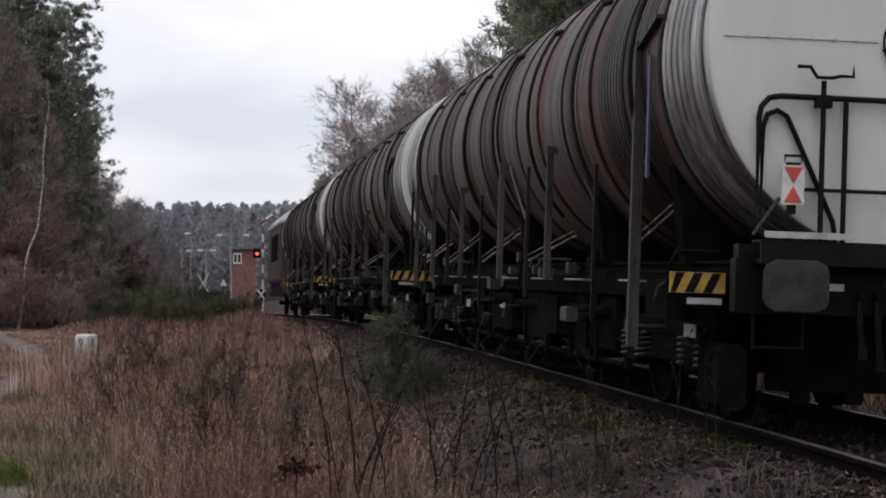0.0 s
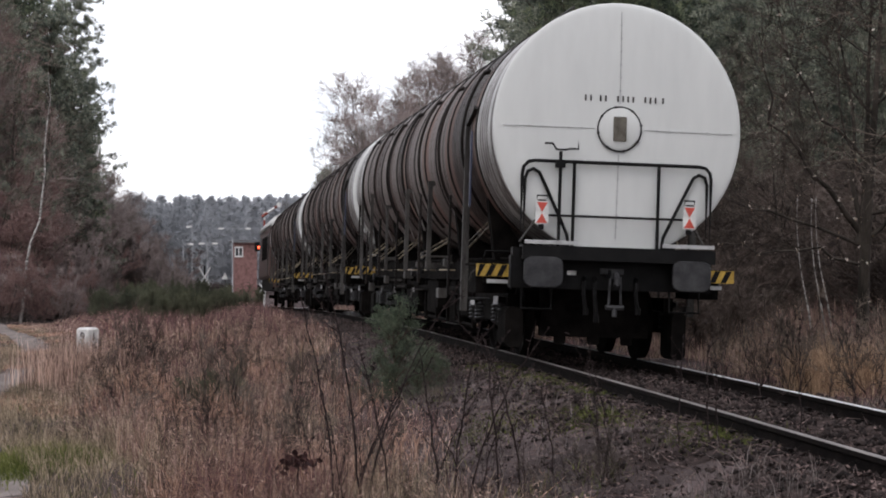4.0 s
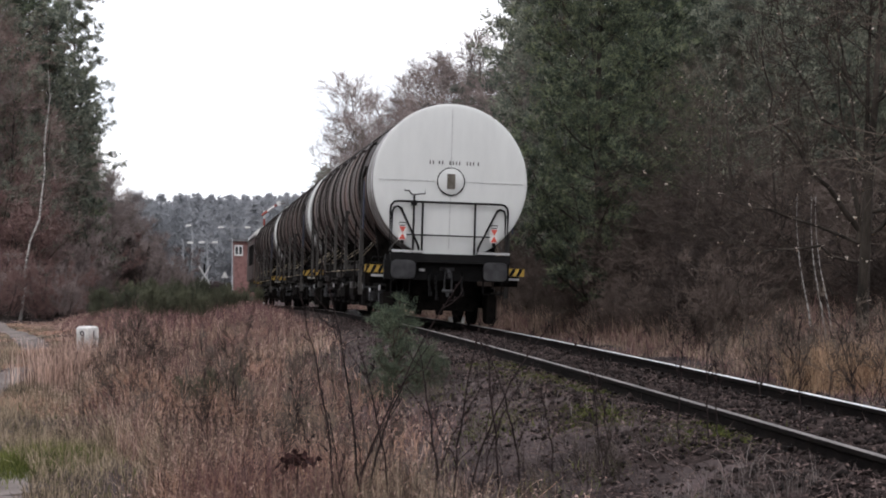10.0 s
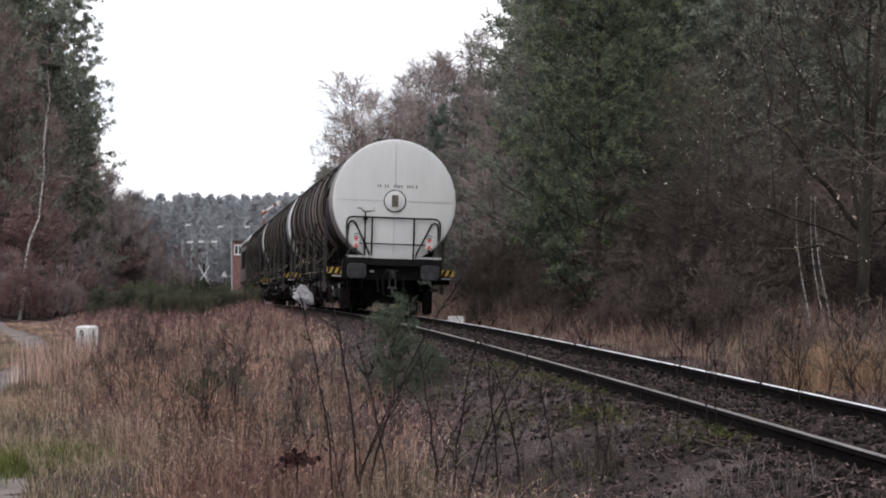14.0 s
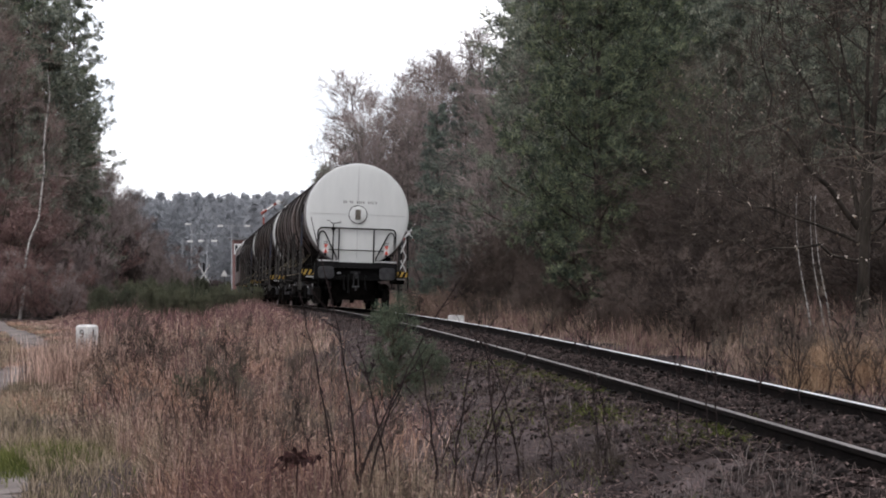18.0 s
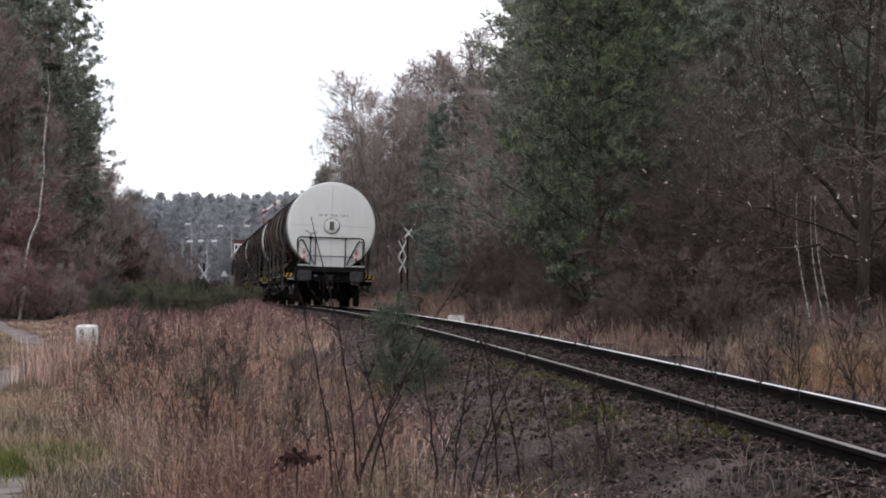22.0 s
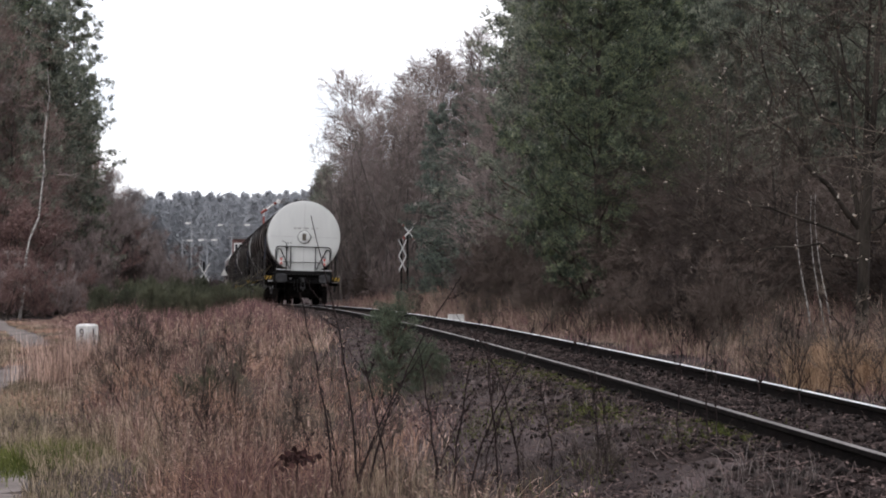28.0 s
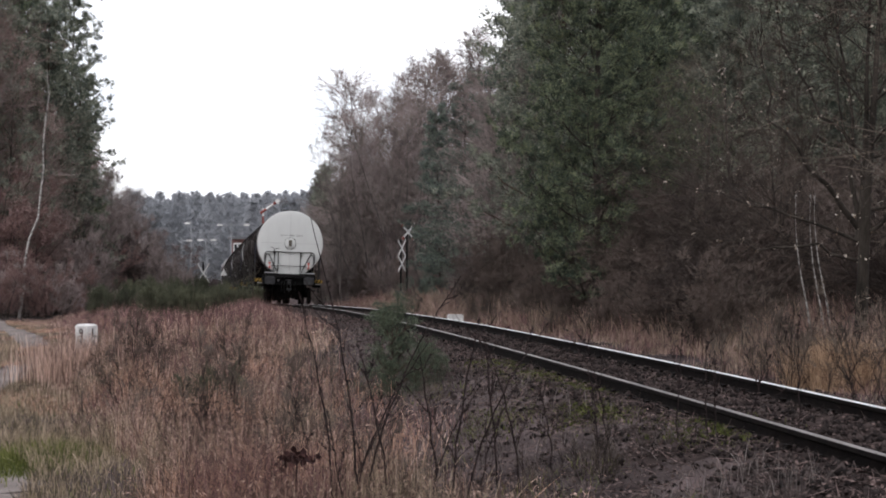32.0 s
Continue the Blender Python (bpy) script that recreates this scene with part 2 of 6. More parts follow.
    def mesh(self, name, mat, smooth=False):
        me = bpy.data.meshes.new(name)
        me.from_pydata(self.v, [], self.f)
        me.materials.append(mat)
        if smooth:
            me.polygons.foreach_set("use_smooth", [True] * len(me.polygons))
        me.update()
        return me


def part(name, shape, mat, parent, label="", smooth=False, at=None):
    """One mesh object under a thing or a part."""
    ob = new(name, shape if isinstance(shape, bpy.types.Mesh) else shape.mesh(name, mat, smooth))
    ob.parent = parent
    if at is not None:
        ob.matrix_basis = at
    return tagged(ob, label)


def thing(name, label, category, at=None, group="", kind=""):
    ob = new(name)
    ob.empty_display_size = .2
    if at is not None:
        ob.matrix_basis = at
    return tagged(ob, label, category, group, kind)


def arrays_mesh(name, verts, faces, mat):
    """A mesh from numpy arrays: verts (n, 3) and triangles (m, 3)."""
    me = bpy.data.meshes.new(name)
    me.vertices.add(len(verts))
    me.vertices.foreach_set("co", np.ascontiguousarray(verts, np.float32).ravel())
    me.loops.add(faces.size)
    me.loops.foreach_set("vertex_index", np.ascontiguousarray(faces, np.int32).ravel())
    me.polygons.add(len(faces))
    me.polygons.foreach_set("loop_start", np.arange(0, faces.size, 3, dtype=np.int32))
    me.update(calc_edges=True)
    me.materials.append(mat)
    return me


# ---- the line of the track ----
HEAD = -.14516
T_DIR, N_DIR = Vector((math.sin(HEAD), math.cos(HEAD))), Vector((math.cos(HEAD), -math.sin(HEAD)))
ORIGIN = Vector((1.370, 25.131))
CANT = .0327


def rail_z(s):
    """Height of the rails: a gentle crest, falling towards the station."""
    a = np.clip(s, -40, 110)
    b = np.clip(np.asarray(s) - 110, 0, 30)
    dip = np.interp(s, (-40, 8, 24, 42, 60, 400), (0, 0, -.05, -.125, -.15, -.15))
    return -.00173 * a - .0001777 * a * a - .0408 * (b - b * b / 60) + dip


def side_shift(s):
    a = np.asarray(s, float)
    return np.where(a < 50, -6.08e-5 * a * a, -.152 - .00608 * (a - 50))


def on_track(s, d=0.0, up=0.0):
    """A point d metres to the right of the track's middle, up above its rails."""
    e = float(side_shift(s)) + d + up * CANT
    p = ORIGIN + T_DIR * s + N_DIR * e
    return Vector((p.x, p.y, float(rail_z(s)) + up - d * CANT))


def track_coords(x, y):
    dx, dy = x - ORIGIN.x, y - ORIGIN.y
    s = dx * T_DIR.x + dy * T_DIR.y
    return s, dx * N_DIR.x + dy * N_DIR.y - side_shift(s)


PATH_LINE = np.array([(-1.8, -30), (-2.4, 4), (-3.3, 12), (-3.75, 15), (-4.95, 18.2), (-6.25, 23.6), (-6.85, 28.4), (-7.3, 31.5), (-8.4, 36.7), (-11.0, 46), (-14.2, 57), (-19.6, 77), (-34, 125)], float)


def path_gap(x, y):
    """Distance to the middle of the footpath."""
    best = np.full(np.shape(x), 1e9)
    for (ax, ay), (bx, by) in zip(PATH_LINE[:-1], PATH_LINE[1:]):
        ux, uy = bx - ax, by - ay
        k = np.clip(((x - ax) * ux + (y - ay) * uy) / (ux * ux + uy * uy), 0, 1)
        best = np.minimum(best, np.hypot(x - ax - k * ux, y - ay - k * uy))
    return best


def ground_z(x, y):
    x, y = np.asarray(x, float), np.asarray(y, float)
    s, d = track_coords(x, y)
    base = rail_z(s)
    prof = np.interp(d, (-400, -60, -20, -9, -4.2, -2.7, -1.45, 1.4, 2.2, 4.0, 7, 14, 30, 60, 400),
                     (3, 1.5, -.2, -.62, -.66, -.50, -.135, -.14, -.40, -.42, -.25, .45, 1.8, 3.0, 6))
    # the left verge comes up to the rails further on
    prof = prof + .42 * np.clip((s - 2) / 22, 0, 1) * np.clip((-d - 1.7) / 1.2, 0, 1) * np.clip((d + 10) / 3.5, 0, 1)
    # the bed follows the tilt of the rails
    prof = prof - CANT * np.clip(d, -1.5, 1.5) * np.clip((3.2 - np.abs(d)) / 1.6, 0, 1)
    wave = .06 * np.sin(x * .9 + 1.3 * np.sin(y * .31)) * np.sin(y * .55 + .7) + .03 * np.sin(x * 2.3 + y * 1.7)
    return base + prof + wave * np.clip((np.abs(d) - 1.6) / 1.5, 0, 1) * np.clip((path_gap(x, y) - .2), .2, 1)


def stand(x, y, turn=0.0, sink=0.0, size=1.0):
    return Matrix.Translation((x, y, float(ground_z(x, y)) - sink)) @ Matrix.Rotation(turn, 4, "Z") @ Matrix.Scale(size, 4)

# ---- ground ----
def spaced(lo, a, b, hi, step, grow_by=1.22):
    out, d, x = list(np.arange(a, b + step / 2, step)), step, b
    while x < hi:
        d *= grow_by
        x += d
        out.append(x)
    d, x = step, a
    while x > lo:
        d *= grow_by
        x -= d
        out.insert(0, x)
    return np.array(out)


def build_ground():
    gx, gy = spaced(-1500, -18, 12, 1500, .22), spaced(-400, -5, 60, 3000, .30)
    X, Y = np.meshgrid(gx, gy)
    Z = ground_z(X, Y)
    nx, ny = len(gx), len(gy)
    verts = np.stack([X, Y, Z], -1).reshape(-1, 3)
    i = (np.arange(ny - 1)[:, None] * nx + np.arange(nx - 1)[None]).ravel()
    quads = np.stack([i, i + 1, i + nx + 1, i + nx], 1)
    tris = np.concatenate([quads[:, [0, 1, 2]], quads[:, [0, 2, 3]]])
    me = arrays_mesh("ground", verts, tris, M_GROUND)
    me.materials.append(M_PATH)
    me.materials.append(M_BED)
    c = verts[tris].mean(1)
    s, d = track_coords(c[:, 0], c[:, 1])
    ragged = .18 * np.sin(c[:, 1] * 2.1) + .15 * np.sin(c[:, 0] * 3.7 + c[:, 1] * 5.3)
    kind = np.where(path_gap(c[:, 0], c[:, 1]) < np.where(c[:, 1] > 20, np.where((c[:, 1] > 30.5) & (c[:, 1] < 35.5), -1, .3), .36) + ragged * .5, 1, np.where(np.abs(d) < 1.75 + ragged, 2, 0))
    me.polygons.foreach_set("material_index", kind.astype(np.int32))
    me.polygons.foreach_set("use_smooth", np.ones(len(tris), bool))
    tagged(new("ground", me), "brown forest ground with leaf litter and a sandy footpath", "ground", kind="structure")


def build_track():
    track = thing("railway_track", "single railway track with polished rails on dark ballast", "railway track", kind="structure")
    ss = np.concatenate([np.arange(-34, 60, 1.0), np.arange(60, 330, 4.0)])
    prof = [(-.0625, -.149), (.0625, -.149), (.0625, -.139), (.014, -.124), (.009, -.11), (.009, -.052), (.033, -.038), (.0335, -.006), (.027, 0), (.014, .0004),
            (-.014, .0004), (-.027, 0), (-.0335, -.006), (-.033, -.038), (-.009, -.052), (-.009, -.11), (-.014, -.124), (-.0625, -.139)]
    n = len(prof)
    for side in (-.7525, .7525):
        r = Shape()
        for s in ss:
            for px, pz in prof:
                r.v.append(tuple(on_track(float(s), side + px, pz)))
        for i in range(len(ss) - 1):
            for j in range(n):
                r.f.append((i * n + j, i * n + (j + 1) % n, (i + 1) * n + (j + 1) % n, (i + 1) * n + j))
        me = r.mesh("rail", M_RAIL)
        # the left head's fainter glint is set by its darker colour
        me.materials.append(M_RAILTOP if side > 0 else M_RAILDIM)
        me.polygons.foreach_set("material_index", [1 if k % n in (9, 10, 11) else 0 for k in range(len(me.polygons))])
        part("rail", me, None, track, "steel rail with a polished running surface")
    # sleepers and their chairs
    slp = Shape().box(-1.28, 1.28, -.13, .13, -.15, 0, .015).mesh("sleeper", M_SLEEPER)
    chair = Shape().box(-.15, .15, -.07, .07, 0, .022).box(-.11, -.07, -.05, .05, .022, .05).box(.07, .11, -.05, .05, .022, .05).mesh("chair", M_RAIL)
    rng = random.Random(5)
    for k in range(130):
        s = -16 + k * .63
        p = on_track(s, 0, -.150)
        at = Matrix.Translation(p) @ Matrix.Rotation(-HEAD + rng.uniform(-.012, .012), 4, "Z") @ Matrix.Rotation(CANT, 4, "Y")
        o = part("sleeper", slp, None, track, at=at)
        if k < 60:
            for sd in (-.7525, .7525):
                part("rail_chair", chair, None, o, at=Matrix.Translation((sd, 0, 0)))


def scatter_stones():
    """Loose ballast on the shoulders and between the sleepers."""
    rng = np.random.default_rng(11)
    n = 11000
    s = -16 + 66 * rng.random(n) ** 1.7
    d = np.clip(rng.normal(0, 1.25, n), -2.7, 2.6)
    size = rng.uniform(.014, .038, n) * np.where(rng.random(n) < .06, 1.5, 1)
    px = ORIGIN.x + T_DIR.x * s + N_DIR.x * (d + side_shift(s))
    py = ORIGIN.y + T_DIR.y * s + N_DIR.y * (d + side_shift(s))
    pz = ground_z(px, py) + size * .25
    octa = np.array([(1, 0, 0), (-1, 0, 0), (0, 1, 0), (0, -1, 0), (0, 0, 1), (0, 0, -1)], float)
    tri = np.array([(0, 2, 4), (2, 1, 4), (1, 3, 4), (3, 0, 4), (2, 0, 5), (1, 2, 5), (3, 1, 5), (0, 3, 5)])
    v = octa[None] * (size[:, None, None] * rng.uniform(.55, 1.2, (n, 6, 1)))
    v += rng.normal(0, .15, (n, 6, 3)) * size[:, None, None]
    v += np.stack([px, py, pz], 1)[:, None]
    f = tri[None] + (np.arange(n) * 6)[:, None, None]
    tagged(new("ballast_stones", arrays_mesh("ballast_stones", v.reshape(-1, 3), f.reshape(-1, 3), M_BALLAST)),
           "dark weathered ballast stones strewn along the track", "ballast", kind="stuff")


def lay_stones():
    """The nearest stones of the bed, each a piece of its own."""
    rng = random.Random(23)
    track = bpy.data.objects["railway_track"]
    kinds = []
    for k in range(5):
        q = Shape()
        for i in range(4):
            lat = -math.pi / 2 + math.pi * (i + .5) / 4
            for j in range(6):
                lon = 2 * math.pi * (j + .3 * i) / 6
                r = rng.uniform(.78, 1.18)
                q.v.append((math.cos(lat) * math.cos(lon) * r, math.cos(lat) * math.sin(lon) * r * .8, math.sin(lat) * r * .65))
        q.f += [(i * 6 + j, i * 6 + (j + 1) % 6, (i + 1) * 6 + (j + 1) % 6, (i + 1) * 6 + j) for i in range(3) for j in range(6)]
        q.f += [(5, 4, 3, 2, 1, 0), (18, 19, 20, 21, 22, 23)]
        kinds.append(q.mesh("ballast_stone", M_STONEPIECE))
    for k in range(290):
        s, d = rng.uniform(-12, 3), rng.choice((rng.uniform(-2.3, -1.0), rng.uniform(-.6, .6), rng.uniform(.95, 1.9)))
        p = on_track(s, d)
        r = rng.uniform(.022, .045)
        at = Matrix.Translation((p.x, p.y, float(ground_z(p.x, p.y)) + r * .25)) @ Matrix.Rotation(rng.uniform(0, 6.28), 4, "Z") @ Matrix.Rotation(rng.gauss(0, .4), 4, "X") @ Matrix.Scale(r, 4)
        part("ballast_stone", kinds[k % 5], None, track, at=at)


build_ground()
build_track()
scatter_stones()
lay_stones()

# ---- the train ----
M_PLATE = material("brown_grey_plate", (.08, .072, .06), (.16, .145, .12), 9.0, .5, bump=.05)
WAGON_LEN = 17.36
LOCO_LEN = 9.6
TANK_R, TANK_Z = 1.492, 2.765


def ring_tube(s, cx, y, cz, r, thick, sides=36, a0=0.0, a1=2 * math.pi, k=6):
    n = sides
    pts = [(cx + r * math.cos(a0 + (a1 - a0) * i / n), y, cz + r * math.sin(a0 + (a1 - a0) * i / n)) for i in range(n + 1)]
    return s.tube(pts, thick, k)


def wheelset():
    s = Shape()
    for sx in (-1, 1):
        x0 = sx * .68
        prof = [(x0, .16), (x0, .43), (x0 + sx * .01, .475), (x0 + sx * .03, .475), (x0 + sx * .035, .455), (x0 + sx * .135, .45), (x0 + sx * .135, .40),
                (x0 + sx * .09, .38), (x0 + sx * .08, .2), (x0 + sx * .14, .14), (x0 + sx * .14, .07)]
        k, n, m = len(s.v), len(prof), 28
        for x, r in prof:
            for j in range(m):
                w = 2 * math.pi * j / m
                s.v.append((x, r * math.cos(w), r * math.sin(w)))
        for i in range(n - 1):
            for j in range(m):
                s.f.append((k + i * m + j, k + i * m + (j + 1) % m, k + (i + 1) * m + (j + 1) % m, k + (i + 1) * m + j))
        s.f.append(tuple(k + (n - 1) * m + j for j in range(m)))
    s.tube([(-1.05, 0, 0), (1.05, 0, 0)], .08, 12)
    return s.mesh("wheelset", M_FRAME)


WHEELSET = wheelset()


def coil(s, x, y, z0, z1, r=.085, turns=5):
    n = turns * 10
    s.tube([(x + r * math.cos(i * 2 * math.pi / 10), y + r * math.sin(i * 2 * math.pi / 10), z0 + (z1 - z0) * i / n) for i in range(n + 1)], .018, 5)
    return s


def striped_board(parent, x0, x1, y, z0, z1):
    """A hazard plate with slanting yellow and black stripes, as one plate with bars on it."""
    b = part("hazard_plate", Shape().box(x0, x1, y, y + .03, z0, z1, .004), M_YELLOW, parent, "yellow and black striped hazard plate")
    h, w = z1 - z0, x1 - x0
    st = Shape()
    n = 3
    for i in range(n):
        c = x0 + w * (i + .28) / n
        a, g = w / n * .5, h * .45
        pts = [(c - a / 2 + g / 2, z1 - .004), (c + a / 2 + g / 2, z1 - .004), (c + a / 2 - g / 2, z0 + .004), (c - a / 2 - g / 2, z0 + .004)]
        pts = [(min(max(x, x0 + .002), x1 - .002), z) for x, z in pts]
        st.add([(x, y - .004, z) for x, z in pts] + [(x, y, z) for x, z in pts], [(0, 1, 2, 3), (4, 7, 6, 5), (0, 4, 5, 1), (2, 6, 7, 3), (1, 5, 6, 2), (0, 3, 7, 4)])
    part("stripe", st, M_BLACK, b)
    return b


def tank_panel(length, pitch=.095, depth=.02, start=0.0):
    """A corrugated ring of sheet cladding."""
    prof, y, n = [], 0.0, max(2, round(length / pitch))
    if start:
        prof = [(-start, TANK_R - depth), (-start + .01, TANK_R - .006), (-.012, TANK_R - .006)]
    for i in range(n):
        a, b = length * i / n, length * (i + 1) / n
        prof += [(a, TANK_R - depth), (a + (b - a) * .18, TANK_R - .002), (a + (b - a) * .5, TANK_R), (a + (b - a) * .8, TANK_R - .002), (a + (b - a) * .95, TANK_R - depth)]
    prof.append((length, TANK_R - depth))
    return Shape().revolve(prof, 0, 0, 88, caps=False)


def tank_end(parent, y, way):
    """The white insulated end with its seams, round cover and inscription."""
    prof = [(0, TANK_R + .004), (-.015, TANK_R + .010), (-.026, TANK_R - .004), (-.034, TANK_R - .05)]
    prof += [(-.034 - .05 * (1 - (r / TANK_R) ** 2), r) for r in (1.25, 1.0, .7, .35, .02)]
    me = Shape().revolve([(q, r) for q, r in prof], 0, 0, 72, caps=False).mesh("tank_end", M_WHITE, True)
    at = Matrix.Translation((0, y, TANK_Z)) @ (Matrix() if way < 0 else Matrix.Rotation(math.pi, 4, "Z"))
    e = part("tank_end", me, None, parent, "clean white sheet-metal tank end", at=at)

    def face(x, z):
        return -.034 - .05 * (1 - (x * x + z * z) / TANK_R ** 2) - .004

    for dx, dz, a, b in ((1, 0, -1.39, -.30), (1, 0, .30, 1.39), (0, 1, .30, 1.39), (0, 1, -1.30, -.30)):
        s = Shape()
        n = 10
        s.tube([(dx * (a + (b - a) * i / n), face(dx * (a + (b - a) * i / n), dz * (a + (b - a) * i / n)) + .001, dz * (a + (b - a) * i / n)) for i in range(n + 1)], .0055, 5)
        for i in range(1, 7):
            q = a + (b - a) * i / 7
            s.tube([(dx * q, face(dx * q, dz * q) + .004, dz * q), (dx * q, face(dx * q, dz * q) - .008, dz * q)], .013, 6)
        part("seam", s, M_SEAM, e)
    cov = part("round_cover", Shape().revolve([(-.115, .23), (-.10, .265), (-.07, .268)], 0, 0, 40), M_WHITE, e, "round white cover with a dark rim", True)
    rim = Shape()
    ring_tube(rim, 0, -.102, 0, .262, .009, 40)
    for i in range(8):
        w = i * math.pi / 4 + .2
        rim.tube([(.262 * math.cos(w), -.095, .262 * math.sin(w)), (.262 * math.cos(w), -.12, .262 * math.sin(w))], .016, 6)
    part("rim", rim, M_BLACK, cov)
    part("plate", Shape().box(-.078, .078, -.132, -.114, -.145, .145, .006), M_PLATE, cov, "grey oblong plate")
    if way < 0:
        x = -.435
        for group, gap in ((2, .055), (2, .085), (4, .085), (3, .03), (1, 0)):
            for _ in range(group):
                q = Shape()
                y0 = face(x, .36) - .002
                q.box(x + .010, x + .032, y0, y0 + .004, .322, .394, .003)
                part("inscription_bar", q, M_POLE, e)
                x += .062
            x += gap
    return e


def build_wagon():
    w = thing("tank_wagon", "long dirty brown tank wagon with white tank ends", "tank wagon", group="wagons of the train")
    L = WAGON_LEN
    # tank cladding, ring by ring
    y0, y1, n = .25, L - .50, 14
    first = 1.25
    step = (y1 - y0 - 2 * first) / (n - 2)
    m_end, m_mid = tank_panel(first, .155, .03).mesh("cladding_ring", M_CLADLIGHT), tank_panel(step - .34, .105, .024).mesh("cladding_ring", M_CLAD)
    band = Shape().revolve([(0, TANK_R - .03), (.012, TANK_R - .004), (.328, TANK_R - .004), (.34, TANK_R - .03)], 0, 0, 88, False).mesh("sheet_band", M_CLADBROWN)
    y = y0
    for i in range(n):
        endp = i in (0, n - 1)
        part("cladding_ring", m_end if endp else m_mid, None, w, "pale bare metal cladding" if endp else "",
             at=Matrix.Translation((0, y + (0 if endp else .34 * (i % 2)), TANK_Z)))
        if not endp:
            part("sheet_band", band, None, w, "rust-brown smooth sheet band", at=Matrix.Translation((0, y + (0 if i % 2 else step - .34), TANK_Z)))
        y += first if endp else step
        if i < n - 1:
            h = Shape().revolve([(-.035, TANK_R - .01), (-.035, TANK_R + .012), (-.015, TANK_R + .018), (.015, TANK_R + .018), (.035, TANK_R + .012), (.035, TANK_R - .01)], 0, 0, 56, False)
            part("hoop", h, M_HOOP, w, smooth=False, at=Matrix.Translation((0, y, TANK_Z)))
    part("tank_core", Shape().revolve([(y0 + .02, TANK_R - .05), (y1 - .02, TANK_R - .05)], 0, TANK_Z, 40), M_FRAME, w)
    tank_end(w, y0, -1)
    tank_end(w, y1, 1)
    # half hoops of pipe that bulge from the flank
    for sx in (-1, 1):
        for i in range(7):
            s = Shape()
            yy = 2.05 + i * 2.1
            c = math.pi if sx < 0 else 0
            a0, a1 = (c + .55, c - .75) if sx > 0 else (c - .55, c + .75)
            pts = []
            for q in range(15):
                u = q / 14
                ang = a0 + (a1 - a0) * u
                r = TANK_R + .055 + .03 * math.sin(u * math.pi)
                pts.append((r * math.cos(ang), yy + .22 * u * u, TANK_Z + r * math.sin(ang)))
            s.tube(pts, .02, 6)
            s.tube([pts[0], (pts[0][0] * .95, pts[0][1] - .05, pts[0][2] + .02)], .032, 6)
            part("heating_pipe", s, M_HOOP, w)
    # crest walkway
    wk = part("roof_walkway", Shape().box(-.28, .28, 1.4, L - 1.4, TANK_Z + TANK_R + .07, TANK_Z + TANK_R + .10), M_FRAME, w, "dark grated walkway")
    for i in range(8):
        q = 1.6 + i * (L - 3.2) / 7
        part("walkway_foot", Shape().box(-.25, .25, q - .03, q + .03, TANK_Z + TANK_R - .01, TANK_Z + TANK_R + .07), M_FRAME, wk)
    dome = Shape()
    dome.revolve([(0, .25), (.16, .25), (.2, .2)], 0, 0, 20)
    part("filling_dome", dome, M_FRAME, w, at=Matrix.Translation((0, L / 2, TANK_Z + TANK_R - .02)) @ Matrix.Rotation(math.pi / 2, 4, "X"))
    hr = Shape()
    hr.tube([(-.3, 1.5, TANK_Z + TANK_R + .06), (-.3, 1.5, TANK_Z + TANK_R + .14), (-.3, 2.6, TANK_Z + TANK_R + .14), (-.3, 2.6, TANK_Z + TANK_R + .06)], .014, 5)
    part("grab_rail", hr, M_POLE, w)
    # flank posts and braces
    for sx in (-1, 1):
        for yy, z0, z1, t in ((2.1, .54, 2.95, .042), (5.5, 1.05, 2.35, .032), (8.15, 1.05, 2.35, .032), (11.0, 1.05, 2.2, .025), (13.6, 1.05, 2.5, .028), (15.4, .9, 2.6, .028)):
            p = part("flank_post", Shape().box(sx * 1.49 - t, sx * 1.49 + t, yy - t * .7, yy + t * .7, z0, z1, .008), M_POLE, w)
            br = Shape().box(min(sx * 1.42, sx * 1.53), max(sx * 1.42, sx * 1.53), yy - .035, yy + .035, z1 - .06, z1 + .01)
            part("bracket", br, M_POLE, p)
        pl = Shape().add([(sx * 1.50 + e * .03, y, z + g) for g in (0, .03) for e in (-1, 1) for y, z in ((2.16, 2.86), (1.50, 3.06))],
                         [(0, 1, 3, 2), (4, 6, 7, 5), (0, 4, 5, 1), (2, 3, 7, 6), (0, 2, 6, 4), (1, 5, 7, 3)])
        part("post_plate", pl, M_POLE, w, "slanting grey plate on the flank post")
        part("blue_strap", Shape().box(sx * 1.515 - .01, sx * 1.515 + .01, 1.66, 1.72, 1.85, 2.80), M_BLUE, w, "dark blue painted strap")
        for yy, dy, za, zb in ((1.9, .55, 1.32, 1.72), (8.8, .9, 1.25, 1.6), (11.6, .8, 1.25, 1.6), (14.2, .7, 1.25, 1.55), (5.9, .9, 1.25, 1.5)):
            b = Shape()
            b.tube([(sx * 1.42, yy + dy, za), (sx * 1.12, yy, zb)], .013, 6)
            b.tube([(sx * 1.44, yy + dy, za + .05), (sx * 1.14, yy, zb + .05)], .008, 5)
            part("brace", b, M_TANBRACE, w, "dirty yellow slanting brace")
        # slim posts of uneven height between the main ones
        gear = random.Random(40 + sx)
        for yy in (3.6, 6.7, 9.6, 12.3, 14.5, 16.2):
            t, top = gear.uniform(.014, .024), gear.uniform(1.75, 2.6)
            part("slim_post", Shape().box(sx * 1.47 - t, sx * 1.47 + t, yy - t, yy + t, gear.uniform(.62, 1.0), top, .006), M_HOOP, w)
